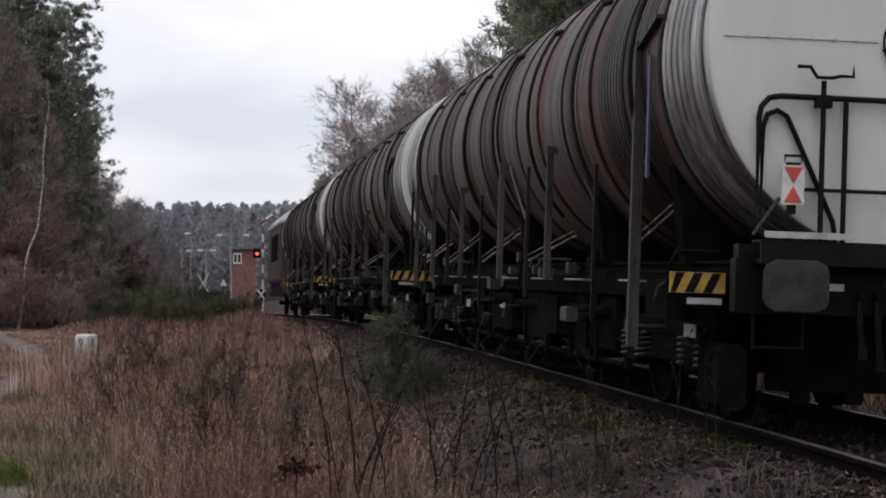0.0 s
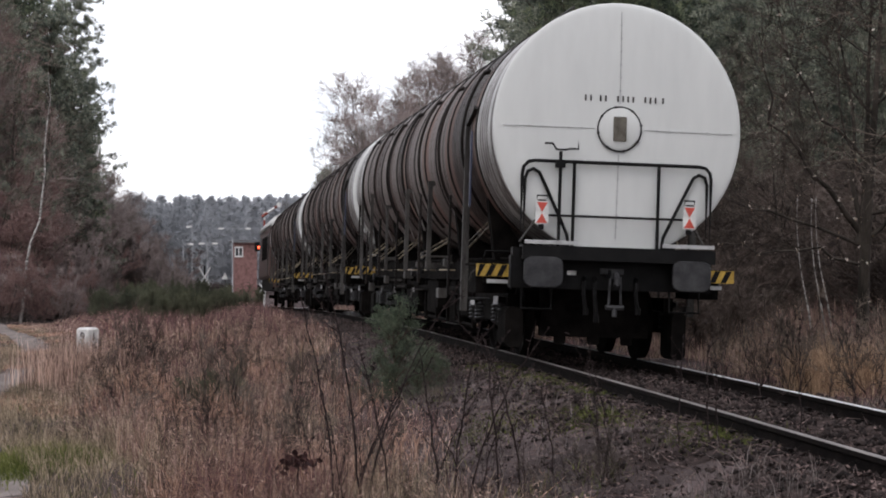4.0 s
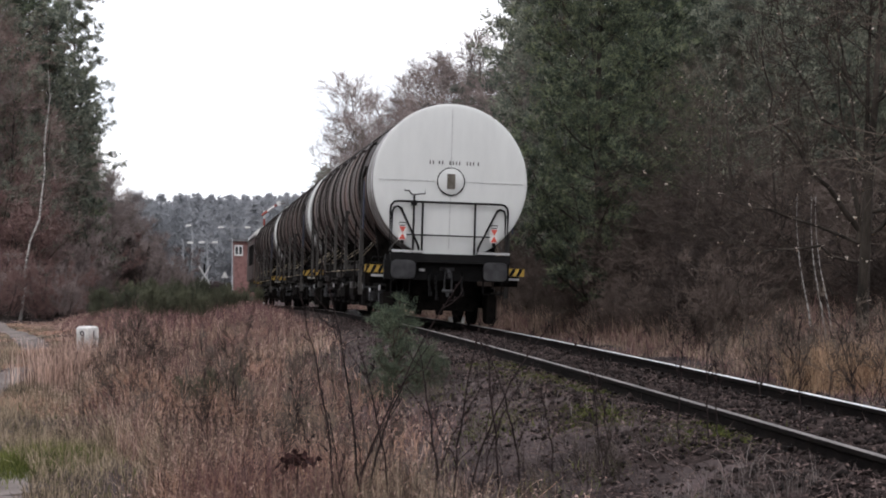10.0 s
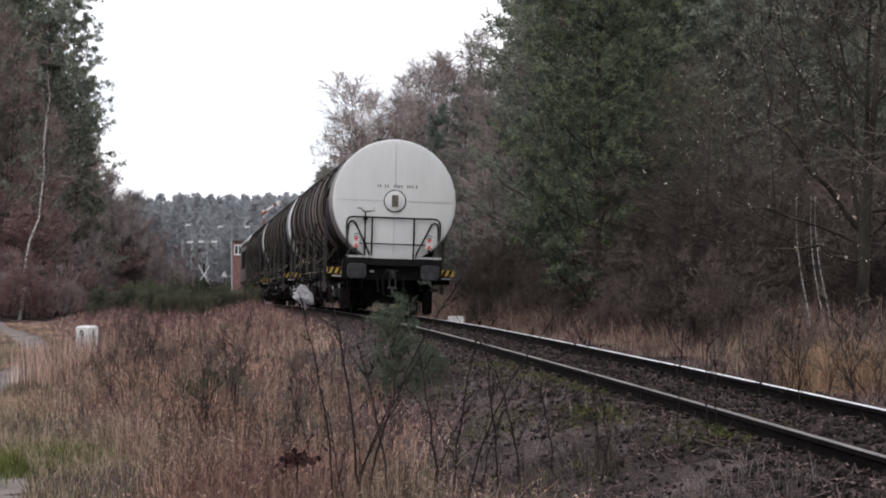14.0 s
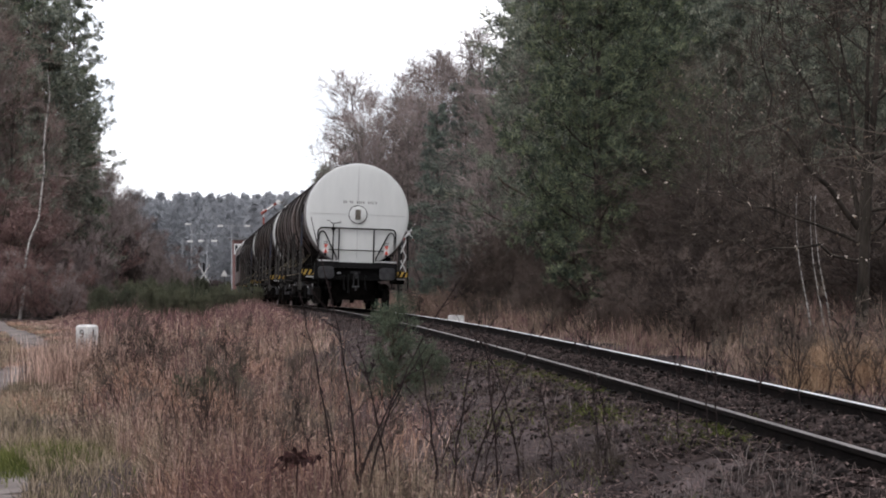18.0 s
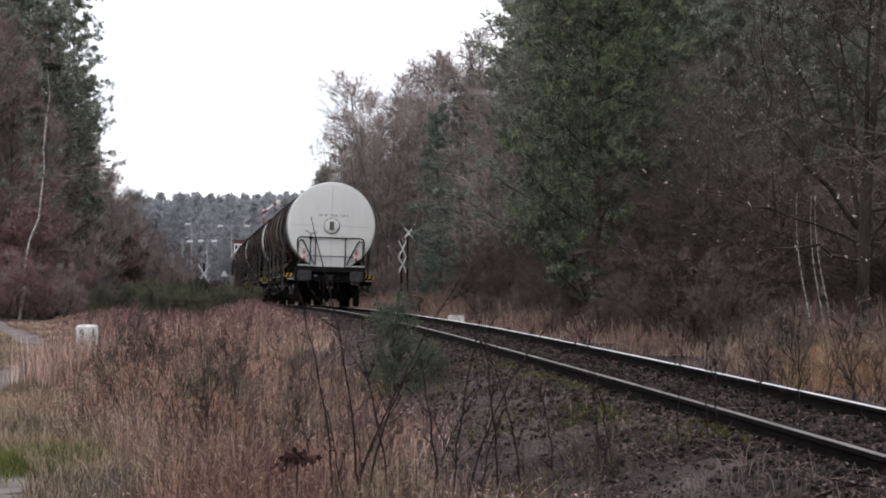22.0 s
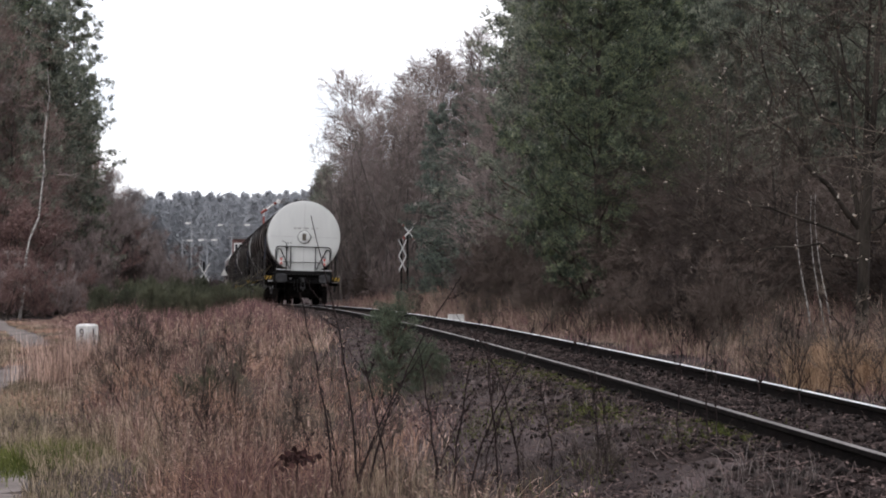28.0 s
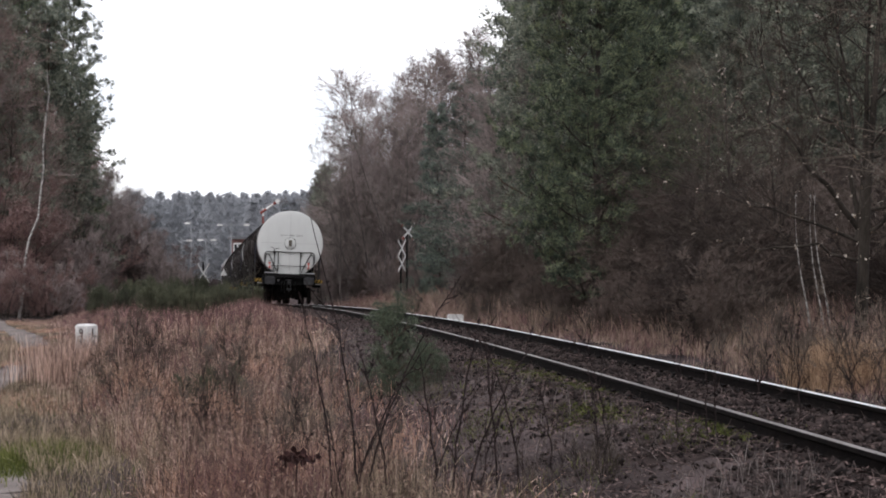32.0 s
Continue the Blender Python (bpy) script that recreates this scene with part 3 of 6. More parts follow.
        # loose ends of the cladding that curl away low on the flank
        for yy, a0, ln in ((16.3, .12, .55), (15.6, .35, .4), (13.1, .5, .3), (9.9, .45, .35), (7.9, .3, .42), (4.7, .52, .3)):
            fl = Shape()
            for q in range(8):
                u = q / 7
                ang = (math.pi if sx < 0 else 0) + (a0 + ln * u) * (1 if sx < 0 else -1)
                r = TANK_R + .022 + .10 * u * u
                for e in (0, 1):
                    fl.v.append((r * math.cos(ang), yy + (.10 + .03 * u) * e + .08 * u, TANK_Z + r * math.sin(ang)))
            fl.f += [(2 * q, 2 * q + 1, 2 * q + 3, 2 * q + 2) for q in range(7)]
            fl.v += [(x * .992, y, z) for x, y, z in fl.v]
            fl.f += [(16 + 2 * q + 2, 16 + 2 * q + 3, 16 + 2 * q + 1, 16 + 2 * q) for q in range(7)]
            part("loose_sheet", fl, M_CLADLIGHT, w, "pale curled end of cladding sheet")
        # taps, flanges and clamps along the frame
        for k in range(34):
            yy, zz = gear.uniform(1.0, WAGON_LEN - 1.2), gear.uniform(.5, 1.32)
            ax, kind = gear.uniform(1.08, 1.36), gear.random()
            f = Shape()
            if kind < .45:
                a, b, c = gear.uniform(.03, .08), gear.uniform(.04, .14), gear.uniform(.03, .09)
                f.box(sx * ax - a, sx * ax + a, yy - b, yy + b, zz - c, zz + c, .012).box(sx * 1.0 - .02, sx * ax, yy - .02, yy + .02, zz - .02, zz + .02) if sx > 0 else f.box(
                    sx * ax - a, sx * ax + a, yy - b, yy + b, zz - c, zz + c, .012).box(sx * ax, sx * 1.0 + .02, yy - .02, yy + .02, zz - .02, zz + .02)
                part("clamp", f, M_POLE if gear.random() < .55 else M_FRAME, w)
            elif kind < .8:
                f.tube([(sx * 1.0, yy, zz), (sx * ax, yy + .02, zz), (sx * (ax + .02), yy + gear.uniform(.05, .2), zz - gear.uniform(.08, .25))], .016, 6)
                part("hose", f, M_POLE if gear.random() < .4 else M_BLACK, w)
            else:
                f.tube([(sx * 1.0, yy, zz), (sx * ax, yy, zz)], .02, 7).tube([(sx * ax, yy, zz), (sx * (ax + .035), yy, zz)], .07, 10)
                part("flange", f, M_BUFFER, w)
        for k in range(7):
            yy = 2.6 + k * 1.9
            b = Shape().box(sx * 1.30 - .06, sx * 1.30 + .06, yy, yy + .55 + .25 * (k % 2), 1.055, 1.072)
            part("step_board", b, M_TANBRACE, w)
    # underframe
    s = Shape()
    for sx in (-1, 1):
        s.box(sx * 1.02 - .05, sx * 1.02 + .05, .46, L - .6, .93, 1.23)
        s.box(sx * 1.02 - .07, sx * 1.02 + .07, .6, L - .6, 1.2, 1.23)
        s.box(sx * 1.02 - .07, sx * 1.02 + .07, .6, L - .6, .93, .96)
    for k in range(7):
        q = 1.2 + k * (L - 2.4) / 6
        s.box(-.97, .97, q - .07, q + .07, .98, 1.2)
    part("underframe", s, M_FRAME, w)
    for q in (1.9, 4.6, 8.3, 12, L - 1.9):
        for sx in (-1, 1):
            s = Shape()
            s.add([(sx * .35, q - .09, 1.2), (sx * 1.15, q - .09, 1.2), (sx * 1.3, q - .09, 2.25), (sx * .9, q - .09, 1.5), (sx * .35, q - .09, 1.3),
                   (sx * .35, q + .09, 1.2), (sx * 1.15, q + .09, 1.2), (sx * 1.3, q + .09, 2.25), (sx * .9, q + .09, 1.5), (sx * .35, q + .09, 1.3)],
                  [(0, 1, 2, 3, 4), (9, 8, 7, 6, 5), (0, 5, 6, 1), (1, 6, 7, 2), (2, 7, 8, 3), (3, 8, 9, 4), (4, 9, 5, 0)])
            part("saddle", s, M_FRAME, w)
    # side gear between the bogies
    for sx in (-1, 1):
        s = Shape()
        s.box(sx * .95 - .28, sx * .95 + .28, 6.2, 7.2, .5, .9).box(sx * .9 - .25, sx * .9 + .25, 9.1, 10.5, .45, .88)
        s.tube([(sx * 1.1, 4.6, .78), (sx * 1.1, L - 4.6, .78)], .045, 8)
        s.tube([(sx * .7, 4.4, .7), (sx * .7, L - 4.4, .7)], .12, 10)
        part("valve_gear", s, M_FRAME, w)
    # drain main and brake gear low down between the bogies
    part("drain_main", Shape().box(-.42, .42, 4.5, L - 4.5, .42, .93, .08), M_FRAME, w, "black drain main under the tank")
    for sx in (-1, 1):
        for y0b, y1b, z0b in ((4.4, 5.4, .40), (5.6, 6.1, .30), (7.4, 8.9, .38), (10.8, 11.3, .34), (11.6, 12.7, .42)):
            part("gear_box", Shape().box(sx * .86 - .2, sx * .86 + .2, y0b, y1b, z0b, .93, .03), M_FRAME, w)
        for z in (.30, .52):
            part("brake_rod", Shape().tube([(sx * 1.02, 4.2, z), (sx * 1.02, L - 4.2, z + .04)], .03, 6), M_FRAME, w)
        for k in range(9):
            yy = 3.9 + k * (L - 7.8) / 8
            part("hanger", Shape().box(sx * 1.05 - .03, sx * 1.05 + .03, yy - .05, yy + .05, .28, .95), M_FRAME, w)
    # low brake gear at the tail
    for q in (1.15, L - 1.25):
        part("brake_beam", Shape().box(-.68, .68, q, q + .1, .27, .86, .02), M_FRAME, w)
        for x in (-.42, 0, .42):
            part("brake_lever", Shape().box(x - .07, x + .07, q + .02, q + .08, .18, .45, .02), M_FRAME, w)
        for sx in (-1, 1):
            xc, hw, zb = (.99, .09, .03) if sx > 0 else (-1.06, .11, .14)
            # plain block in place of the axle box and brake rigging outside the wheel
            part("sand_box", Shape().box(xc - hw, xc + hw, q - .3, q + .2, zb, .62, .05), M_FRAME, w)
    for sx in (-1, 1):
        for yy, zz in ((1.5, .64), (3.3, .60), (6.6, .72), (9.6, .70), (12.2, .66)):
            part("data_plate", Shape().box(min(sx * 1.145, sx * 1.155), max(sx * 1.145, sx * 1.155), yy, yy + .3, zz, zz + .1, .002), M_SEAM, w, "small grey-white data plate")
            part("plate_bracket", Shape().box(min(sx * 1.0, sx * 1.145), max(sx * 1.0, sx * 1.145), yy + .05, yy + .25, zz + .02, zz + .09), M_FRAME, w)
    # headstocks with buffers, coupling and hoses
    for way, ye in ((-1, 0.0), (1, L)):
        def Y(q, ye=ye, way=way):
            return ye - way * q
        a, b = sorted((Y(.34), Y(.46)))
        hs = part("headstock", Shape().box(-1.22, 1.22, a, b, .86, 1.24).box(-1.2, 1.2, a, b, 1.24, 1.34), M_BLACK, w, "black buffer beam")
        for sx in (-1, 1):
            bf = Shape()
            hw, hh, c = .235, .178, .085
            out = [(-hw + c, -hh), (hw - c, -hh), (hw - .02, -hh + .035), (hw, -hh + c), (hw, hh - c), (hw - .02, hh - .035), (hw - c, hh), (-hw + c, hh), (-hw + .02, hh - .035), (-hw, hh - c),
                   (-hw, -hh + c), (-hw + .02, -hh + .035)]
            m = len(out)
            ring = [(x * f, Y(q), z * f) for q, f in ((.045, .97), (.02, 1), (.004, .97), (0, .6)) for x, z in out]
            fs = [(i * m + j, i * m + (j + 1) % m, (i + 1) * m + (j + 1) % m, (i + 1) * m + j) for i in range(3) for j in range(m)]
            bf.add([(x + sx * .89, q, z + 1.055) for x, q, z in ring], fs + [tuple(range(3 * m, 4 * m)), tuple(range(m - 1, -1, -1))])
            bp = part("buffer", bf, M_BUFFER, w, "dull steel buffer with an oblong plate")
            sh = Shape()
            sh.tube([(sx * .875, Y(.03), 1.05), (sx * .875, Y(.3), 1.05)], .075, 14).tube([(sx * .875, Y(.14), 1.05), (sx * .875, Y(.36), 1.05)], .115, 14)
            part("buffer_sleeve", sh, M_BLACK, bp)
            st = Shape()
            st.tube([(sx * .72, Y(.36), .86), (sx * .72, Y(.34), .62), (sx * 1.08, Y(.34), .62), (sx * 1.08, Y(.36), .86)], .016, 6)
            part("shunter_step", st, M_BLACK, hs)
        part("label_plate", Shape().box(-.54, -.43, *sorted((Y(.332), Y(.337))), 1.03, 1.08, .002), M_WHITEDULL, hs, "small white label")
        cp = Shape()
        cp.box(-.05, .05, *sorted((Y(0.12), Y(0.34))), 1.0, 1.1).tube([(0, Y(0.12), 1.05), (0, Y(0.04), 1.0), (0, Y(0.04), .94), (0, Y(0.10), .92)], .035, 8)
        cp.box(-.14, .14, *sorted((Y(0.30), Y(0.34))), 1.05, 1.12)
        for sx in (-1, 1):
            cp.tube([(sx * .06, Y(0.14), 1.02), (sx * .075, Y(0.14), .66)], .016, 6)
        cp.tube([(-.11, Y(0.14), .66), (.11, Y(0.14), .66)], .03, 8).tube([(0, Y(0.14), .66), (0, Y(0.14), .55)], .03, 8)
        part("screw_coupling", cp, M_BUFFER, w, "greasy steel screw coupling")
        for hx, zb in ((-.33, .6), (-.2, .52), (.3, .62)):
            h = Shape()
            h.tube([(hx, Y(0.34), 1.0), (hx - .02, Y(0.24), .95), (hx - .03, Y(0.20), .8), (hx, Y(0.21), zb)], .024, 7).tube([(hx, Y(0.21), zb + .04), (hx, Y(0.21), zb - .04)], .034, 7)
            part("brake_hose", h, M_BLACK, w)
        # ends of the side valves, striped
        for sx in (-1, 1):
            x0, x1 = sorted((sx * 1.13, sx * 1.54))
            if way < 0:
                striped_board(w, x0, x1, .85 if sx < 0 else .44, .985, 1.135)
                g = Shape().box(x0, x1, .88, 1.75, 1.115, 1.145).box(x0 + .02, x1 - .02, 1.0, 1.6, .78, 1.1)
                g.box(x0 + .1, x1 - .02, .87, 1.0, .90, .955)
                vb = part("valve_box", g, M_FRAME, w)
                part("label_plate", Shape().box(x0 + .13, x1 - .02, .855, .862, .905, .95, .002), M_SEAM, vb, "small grey-white label")
                lever = Shape()
                lever.tube([(sx * 1.47, .97, 1.12), (sx * 1.56, 1.1, 1.02), (sx * 1.56, 1.2, .93)], .01, 5)
                part("lever", lever, M_POLE, vb)
            else:
                striped_board(w, x0, x1, L - 1.3, .985, 1.135)
    # end platform with its railing
    yb = .12
    SIDE = Matrix.Translation((-.035, 0, 0))
    pf = part("end_platform", Shape().box(-1.14, 1.18, .04, .24, 1.34, 1.365).box(-1.14, 1.18, .035, .06, 1.2, 1.345).box(-1.1, 1.14, .06, .36, 1.2, 1.24), M_BLACK, w, "narrow black end platform")
    for x0, x1 in ((-1.12, -.49), (.53, 1.16)):
        part("kick_board", Shape().box(x0, x1, .022, .036, 1.38, 1.425, .004), M_SEAM, pf, "dirty white painted board")
    rr = Shape()
    out = [(-1.12, yb, 1.34), (-1.12, yb, 2.20), (-1.105, yb, 2.28), (-1.05, yb, 2.34), (-.97, yb, 2.355), (1.01, yb, 2.355), (1.09, yb, 2.34), (1.145, yb, 2.28), (1.16, yb, 2.20), (1.16, yb, 1.34)]
    rr.tube(out, .021, 8)
    part("railing", rr, M_BLACK, w, "black tubular railing with rounded corners", at=SIDE)
    for sx, xo in ((-1, -1.08), (1, 1.12)):
        d = Shape()
        pts = [(xo, yb + .03, 1.4), (xo, yb + .03, 2.14), (xo - sx * .03, yb + .03, 2.23), (xo - sx * .1, yb + .03, 2.26), (xo - sx * .17, yb + .03, 2.22), (xo - sx * .23, yb + .03, 2.10), (xo - sx * .52, yb + .03, 1.5), (xo - sx * .54, yb + .03, 1.34)]
        d.tube(pts, .02, 8)
        part("railing_brace", d, M_BLACK, w, at=SIDE)
        part("railing_post", Shape().tube([(sx * .51 + .01, yb, 1.33), (sx * .51 + .01, yb, 2.355)], .02, 8), M_BLACK, w, at=SIDE)
        part("railing_strut", Shape().tube([(sx * .95, yb + .02, 1.66), (sx * 1.12, yb + .05, 1.4)], .014, 6), M_POLE, w, at=SIDE)
    part("middle_rail", Shape().tube([(-.93, yb, 1.72), (.96, yb, 1.72)], .014, 8), M_BLACK, w, at=SIDE)
    # hand brake
    hb = Shape()
    hb.tube([(-.675, .085, 1.3), (-.675, .085, 2.47)], .02, 8).box(-.73, -.62, .055, .125, 2.28, 2.37)
    hb.tube([(-.87, .07, 2.56), (-.78, .07, 2.56), (-.73, .07, 2.49), (-.62, .07, 2.49), (-.56, .07, 2.505), (-.47, .07, 2.505), (-.47, .07, 2.6)], .014, 6)
    part("hand_brake", hb, M_BLACK, w, "black hand brake with a cranked handle", at=SIDE)
    # bogies
    for yc in (2.75, L - 2.75):
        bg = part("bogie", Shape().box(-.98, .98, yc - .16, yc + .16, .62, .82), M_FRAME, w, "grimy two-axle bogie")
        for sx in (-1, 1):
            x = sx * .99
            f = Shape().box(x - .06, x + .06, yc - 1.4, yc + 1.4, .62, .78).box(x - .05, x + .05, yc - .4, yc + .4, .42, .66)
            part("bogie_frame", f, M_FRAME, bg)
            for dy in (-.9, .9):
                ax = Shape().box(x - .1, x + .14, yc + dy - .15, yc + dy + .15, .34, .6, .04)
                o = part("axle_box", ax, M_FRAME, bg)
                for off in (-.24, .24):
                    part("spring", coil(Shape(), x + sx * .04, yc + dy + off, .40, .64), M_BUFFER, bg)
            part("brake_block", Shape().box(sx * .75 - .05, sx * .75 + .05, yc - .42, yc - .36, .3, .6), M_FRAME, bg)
    return w


def tail_sign(at):
    """A reflecting tail board: two red and two white triangles in a dark holder."""
    s = thing("tail_board", "red and white hourglass tail board hung on the railing", "tail sign", at, group="tail boards of the train")
    part("board", Shape().box(-.078, .078, 0, .018, -.135, .135, .004), M_WHITEDULL, s, "white reflecting board")
    for q in (1, -1):
        t = Shape().add([(-.066, -.004, q * .122), (.066, -.004, q * .122), (0, -.004, q * .006), (-.066, -.001, q * .122), (.066, -.001, q * .122), (0, -.001, q * .006)],
                        [(0, 1, 2), (5, 4, 3), (0, 3, 4, 1), (1, 4, 5, 2), (2, 5, 3, 0)])
        part("triangle", t, M_RED, s, "red reflecting triangle")
    part("handle", Shape().tube([(-.06, .01, .13), (-.06, .01, .20), (.06, .01, .20), (.06, .01, .13)], .012, 6).box(-.05, .05, .0, .02, .135, .155), M_BLACK, s, "dark carrying handle")
    part("holder", Shape().box(-.03, .03, .018, .05, -.2, .05), M_BLACK, s)
    return s


def build_loco():
    w = thing("diesel_locomotive", "dark brown diesel locomotive with a pale rounded roof", "locomotive")
    Ln = LOCO_LEN
    part("frame", Shape().box(-1.3, 1.3, .5, Ln - .5, .7, 1.25), M_BLACK, w)
    body = part("body", Shape().box(-1.46, 1.46, .55, Ln - .55, 1.2, 3.35, .1), M_LOCO, w, "dark red-brown body")
    roof = Shape()
    for i in range(13):
        a = math.pi * i / 12
        for y in (.45, Ln - .45):
            roof.v.append((-1.5 * math.cos(a), y, 3.32 + .72 * math.sin(a)))
    for i in range(12):
        roof.f.append((2 * i, 2 * i + 1, 2 * i + 3, 2 * i + 2))
    roof.f += [tuple(range(0, 26, 2)), tuple(range(25, 0, -2)), (0, 24, 25, 1)]
    rf = part("roof", roof, M_LOCOROOF, w, "pale grey rounded roof", True)
    for y in (2.2, 4.6, 6.4):
        part("roof_vent", Shape().box(-.4, .4, y, y + .8, 3.98, 4.14, .04), M_FRAME, rf)
    part("exhaust", Shape().tube([(.2, 3.6, 3.9), (.2, 3.6, 4.25)], .13, 12), M_BLACK, w)
    for x in (-.7, .7):
        part("window", Shape().box(x - .42, x + .42, .53, .56, 2.35, 3.1), M_GLASS, body)
    for sx in (-1, 1):
        x0, x1 = sorted((sx * 1.455, sx * 1.475))
        for y in (.9, Ln - 1.9):
            part("side_window", Shape().box(x0, x1, y, y + .9, 2.35, 3.05), M_GLASS, body)
        for k in range(6):
            part("grille", Shape().box(x0, x1, 2.3 + k * .75, 2.9 + k * .75, 2.0, 3.0), M_FRAME, body)
        part("grab_rail", Shape().tube([(sx * 1.5, .8, 1.3), (sx * 1.5, .8, 2.9)], .02, 6), M_POLE, body)
        for y in (0.0, Ln):
            q = 1 if y == 0 else -1
            bf = Shape().revolve([(y, .2), (y + q * .03, .21), (y + q * .06, .08), (y + q * .5, .1)] if q > 0 else [(y - .5, .1), (y - .06, .08), (y - .03, .21), (y, .2)], sx * .875, 1.05, 20)
            part("buffer", bf, M_BUFFER, w)
    part("buffer_beam", Shape().box(-1.3, 1.3, .42, .5, .8, 1.25), M_LOCO, w)
    return w


def train_pose(s, length):
    """Pose of a vehicle whose rear buffers are at s."""
    a, b = on_track(s + length * .18), on_track(s + length * .82)
    f = (b - a).normalized()
    up = Vector((CANT * N_DIR.x, CANT * N_DIR.y, 1)).normalized()
    r = f.cross(up).normalized()
    u = r.cross(f)
    o = a - f * (length * .18)
    m = Matrix((r, f, u)).transposed().to_4x4()
    m.translation = o
    return m


def travel(t):
    """Metres that the train's tail has gone since the sixth second."""
    q = t - 6
    return 2.20979 * q + .0072976 * q * q / 2 - .0010798 * q ** 3 / 6


def plastic_bag():
    """A crumpled white bag that the wind of the train lifts from the track."""
    b = thing("plastic_bag", "crumpled white plastic bag blown along beside the track", "plastic bag")
    rng = random.Random(12)
    waves = [(Vector((rng.uniform(-9, 9), rng.uniform(-9, 9), rng.uniform(-9, 9))), rng.uniform(0, 6.28), rng.uniform(.07, .15)) for _ in range(11)]
    body, n, m = Shape(), 14, 20
    for i in range(n + 1):
        lat = -math.pi / 2 + math.pi * i / n
        for j in range(m):
            lon = 2 * math.pi * j / m
            d = Vector((math.cos(lat) * math.cos(lon), math.cos(lat) * math.sin(lon), math.sin(lat)))
            k = 1 + sum(a * math.sin(w.dot(d) * .55 + p) for w, p, a in waves)
            k *= 1 + .16 * (-1) ** (i + j // 2)
            body.v.append((d.x * .26 * k, d.y * .15 * k, d.z * .175 * k - .06 * abs(d.x)))
    for i in range(n):
        for j in range(m):
            body.f.append((i * m + j, i * m + (j + 1) % m, (i + 1) * m + (j + 1) % m, (i + 1) * m + j))
    part("body", body, M_BAG, b)
    for sx in (-1, 1):
        f = Shape()
        for q in range(6):
            u = q / 5
            for e in (-1, 1):
                f.v.append((sx * (.17 + .13 * u), e * .05 * (1 - .4 * u) + .03 * math.sin(5 * u), .05 - .22 * u * u + .02 * e))
        f.f += [(2 * q, 2 * q + 1, 2 * q + 3, 2 * q + 2) for q in range(5)]
        f.v += [(x, y, z - .006) for x, y, z in f.v]
        f.f += [(12 + 2 * q + 2, 12 + 2 * q + 3, 12 + 2 * q + 1, 12 + 2 * q) for q in range(5)]
        part("handle_loop", f, M_BAG, b)
    return b


# seconds, sideways and ahead, height, turns about x, y and z
BAG_WAY = ((0, -2.74, 52.8, -.40, 0, 0, 10), (13.3, -2.74, 52.8, -.40, 0, 0, 10), (13.55, -3.1, 48.0, -.2, 10, 20, 0), (13.7, -3.26, 45.6, .06, 20, 35, -10), (13.8, -3.36, 45.2, .17, 15, 40, 10),
           (13.9, -3.45, 45, .26, 10, 48, 15), (14.0, -3.5, 45, .33, 0, 55, 10), (14.1, -3.62, 45, .17, -20, 15, 0), (14.2, -3.61, 45, .08, -30, -20, -10), (14.3, -3.63, 45.1, .12, -20, -30, 0),
           (14.4, -3.64, 45.2, .14, 0, -15, 10), (14.5, -3.67, 45.2, .13, 10, 0, 0), (15.0, -3.8, 45.5, .25, 40, 15, 30), (15.6, -3.95, 45.9, .2, 15, -10, 50), (16.2, -4.1, 46.2, .12, -20, -20, 40),
           (16.5, -4.23, 46.4, .05, -45, -30, 30), (16.6, -4.32, 46.6, .0, -40, -30, 30), (16.75, -4.55, 47.4, -.2, -20, -10, 20), (17.0, -5.0, 48.9, -.42, 0, 0, 10), (32, -5.0, 48.9, -.42, 0, 0, 10))
bag = plastic_bag()
wagon = build_wagon()
wagons = [wagon, copy_thing(wagon, pose(0, 0, 0)), copy_thing(wagon, pose(0, 0, 0))]
loco = build_loco()
tails = [tail_sign(pose(0, 0, 0)) for _ in range(2)]
TAIL_AT = [Matrix.Translation((-.92, .055, 1.745)), Matrix.Translation((.855, .055, 1.745))]
wheels = []
for wg in wagons + [loco]:
    ys = (1.85, 3.65, WAGON_LEN - 3.65, WAGON_LEN - 1.85) if wg is not loco else (2.2, LOCO_LEN - 2.2)
    for y in ys:
        wheels.append((part("wheelset", WHEELSET, None, wg, at=Matrix.Translation((0, y, .455))), y))


def motions():
    for k, wg in enumerate(wagons + [loco]):
        ln = LOCO_LEN if wg is loco else WAGON_LEN
        walk(wg, [(t, train_pose(travel(t) + k * WAGON_LEN, ln)) for t in range(0, 33)])
    for sign, at in zip(tails, TAIL_AT):
        walk(sign, [(t, train_pose(travel(t), WAGON_LEN) @ at) for t in range(0, 33)])
    walk(bag, [(t, pose(x, y, z, rx, ry, rz)) for t, x, y, z, rx, ry, rz in BAG_WAY])
    for wh, y in wheels:
        walk(wh, [(.3 * i if i < 107 else 32.0, Matrix.Translation((0, y, .455)) @ Matrix.Rotation(-(travel(min(.3 * i, 32.0)) / .455), 4, "X")) for i in range(108)])

# ---- trees ----
def turn_from(d, angle, spin):
    """A direction at an angle from d, spun round it."""
    ref = Vector((0, 0, 1)) if abs(d.z) < .9 else Vector((1, 0, 0))
    a = d.cross(ref).normalized()
    b = d.cross(a)
    return (d * math.cos(angle) + (a * math.cos(spin) + b * math.sin(spin)) * math.sin(angle)).normalized()


def limb(rng, start, d, length, bend, rise, n):
    """Points of one crooked limb."""
    pts, p, step = [start], start.copy(), length / n
    for _ in range(n):
        d = (d + Vector((rng.gauss(0, bend), rng.gauss(0, bend), rng.gauss(0, bend) + rise))).normalized()
        p = p + d * step
        pts.append(p.copy())
    return pts, d


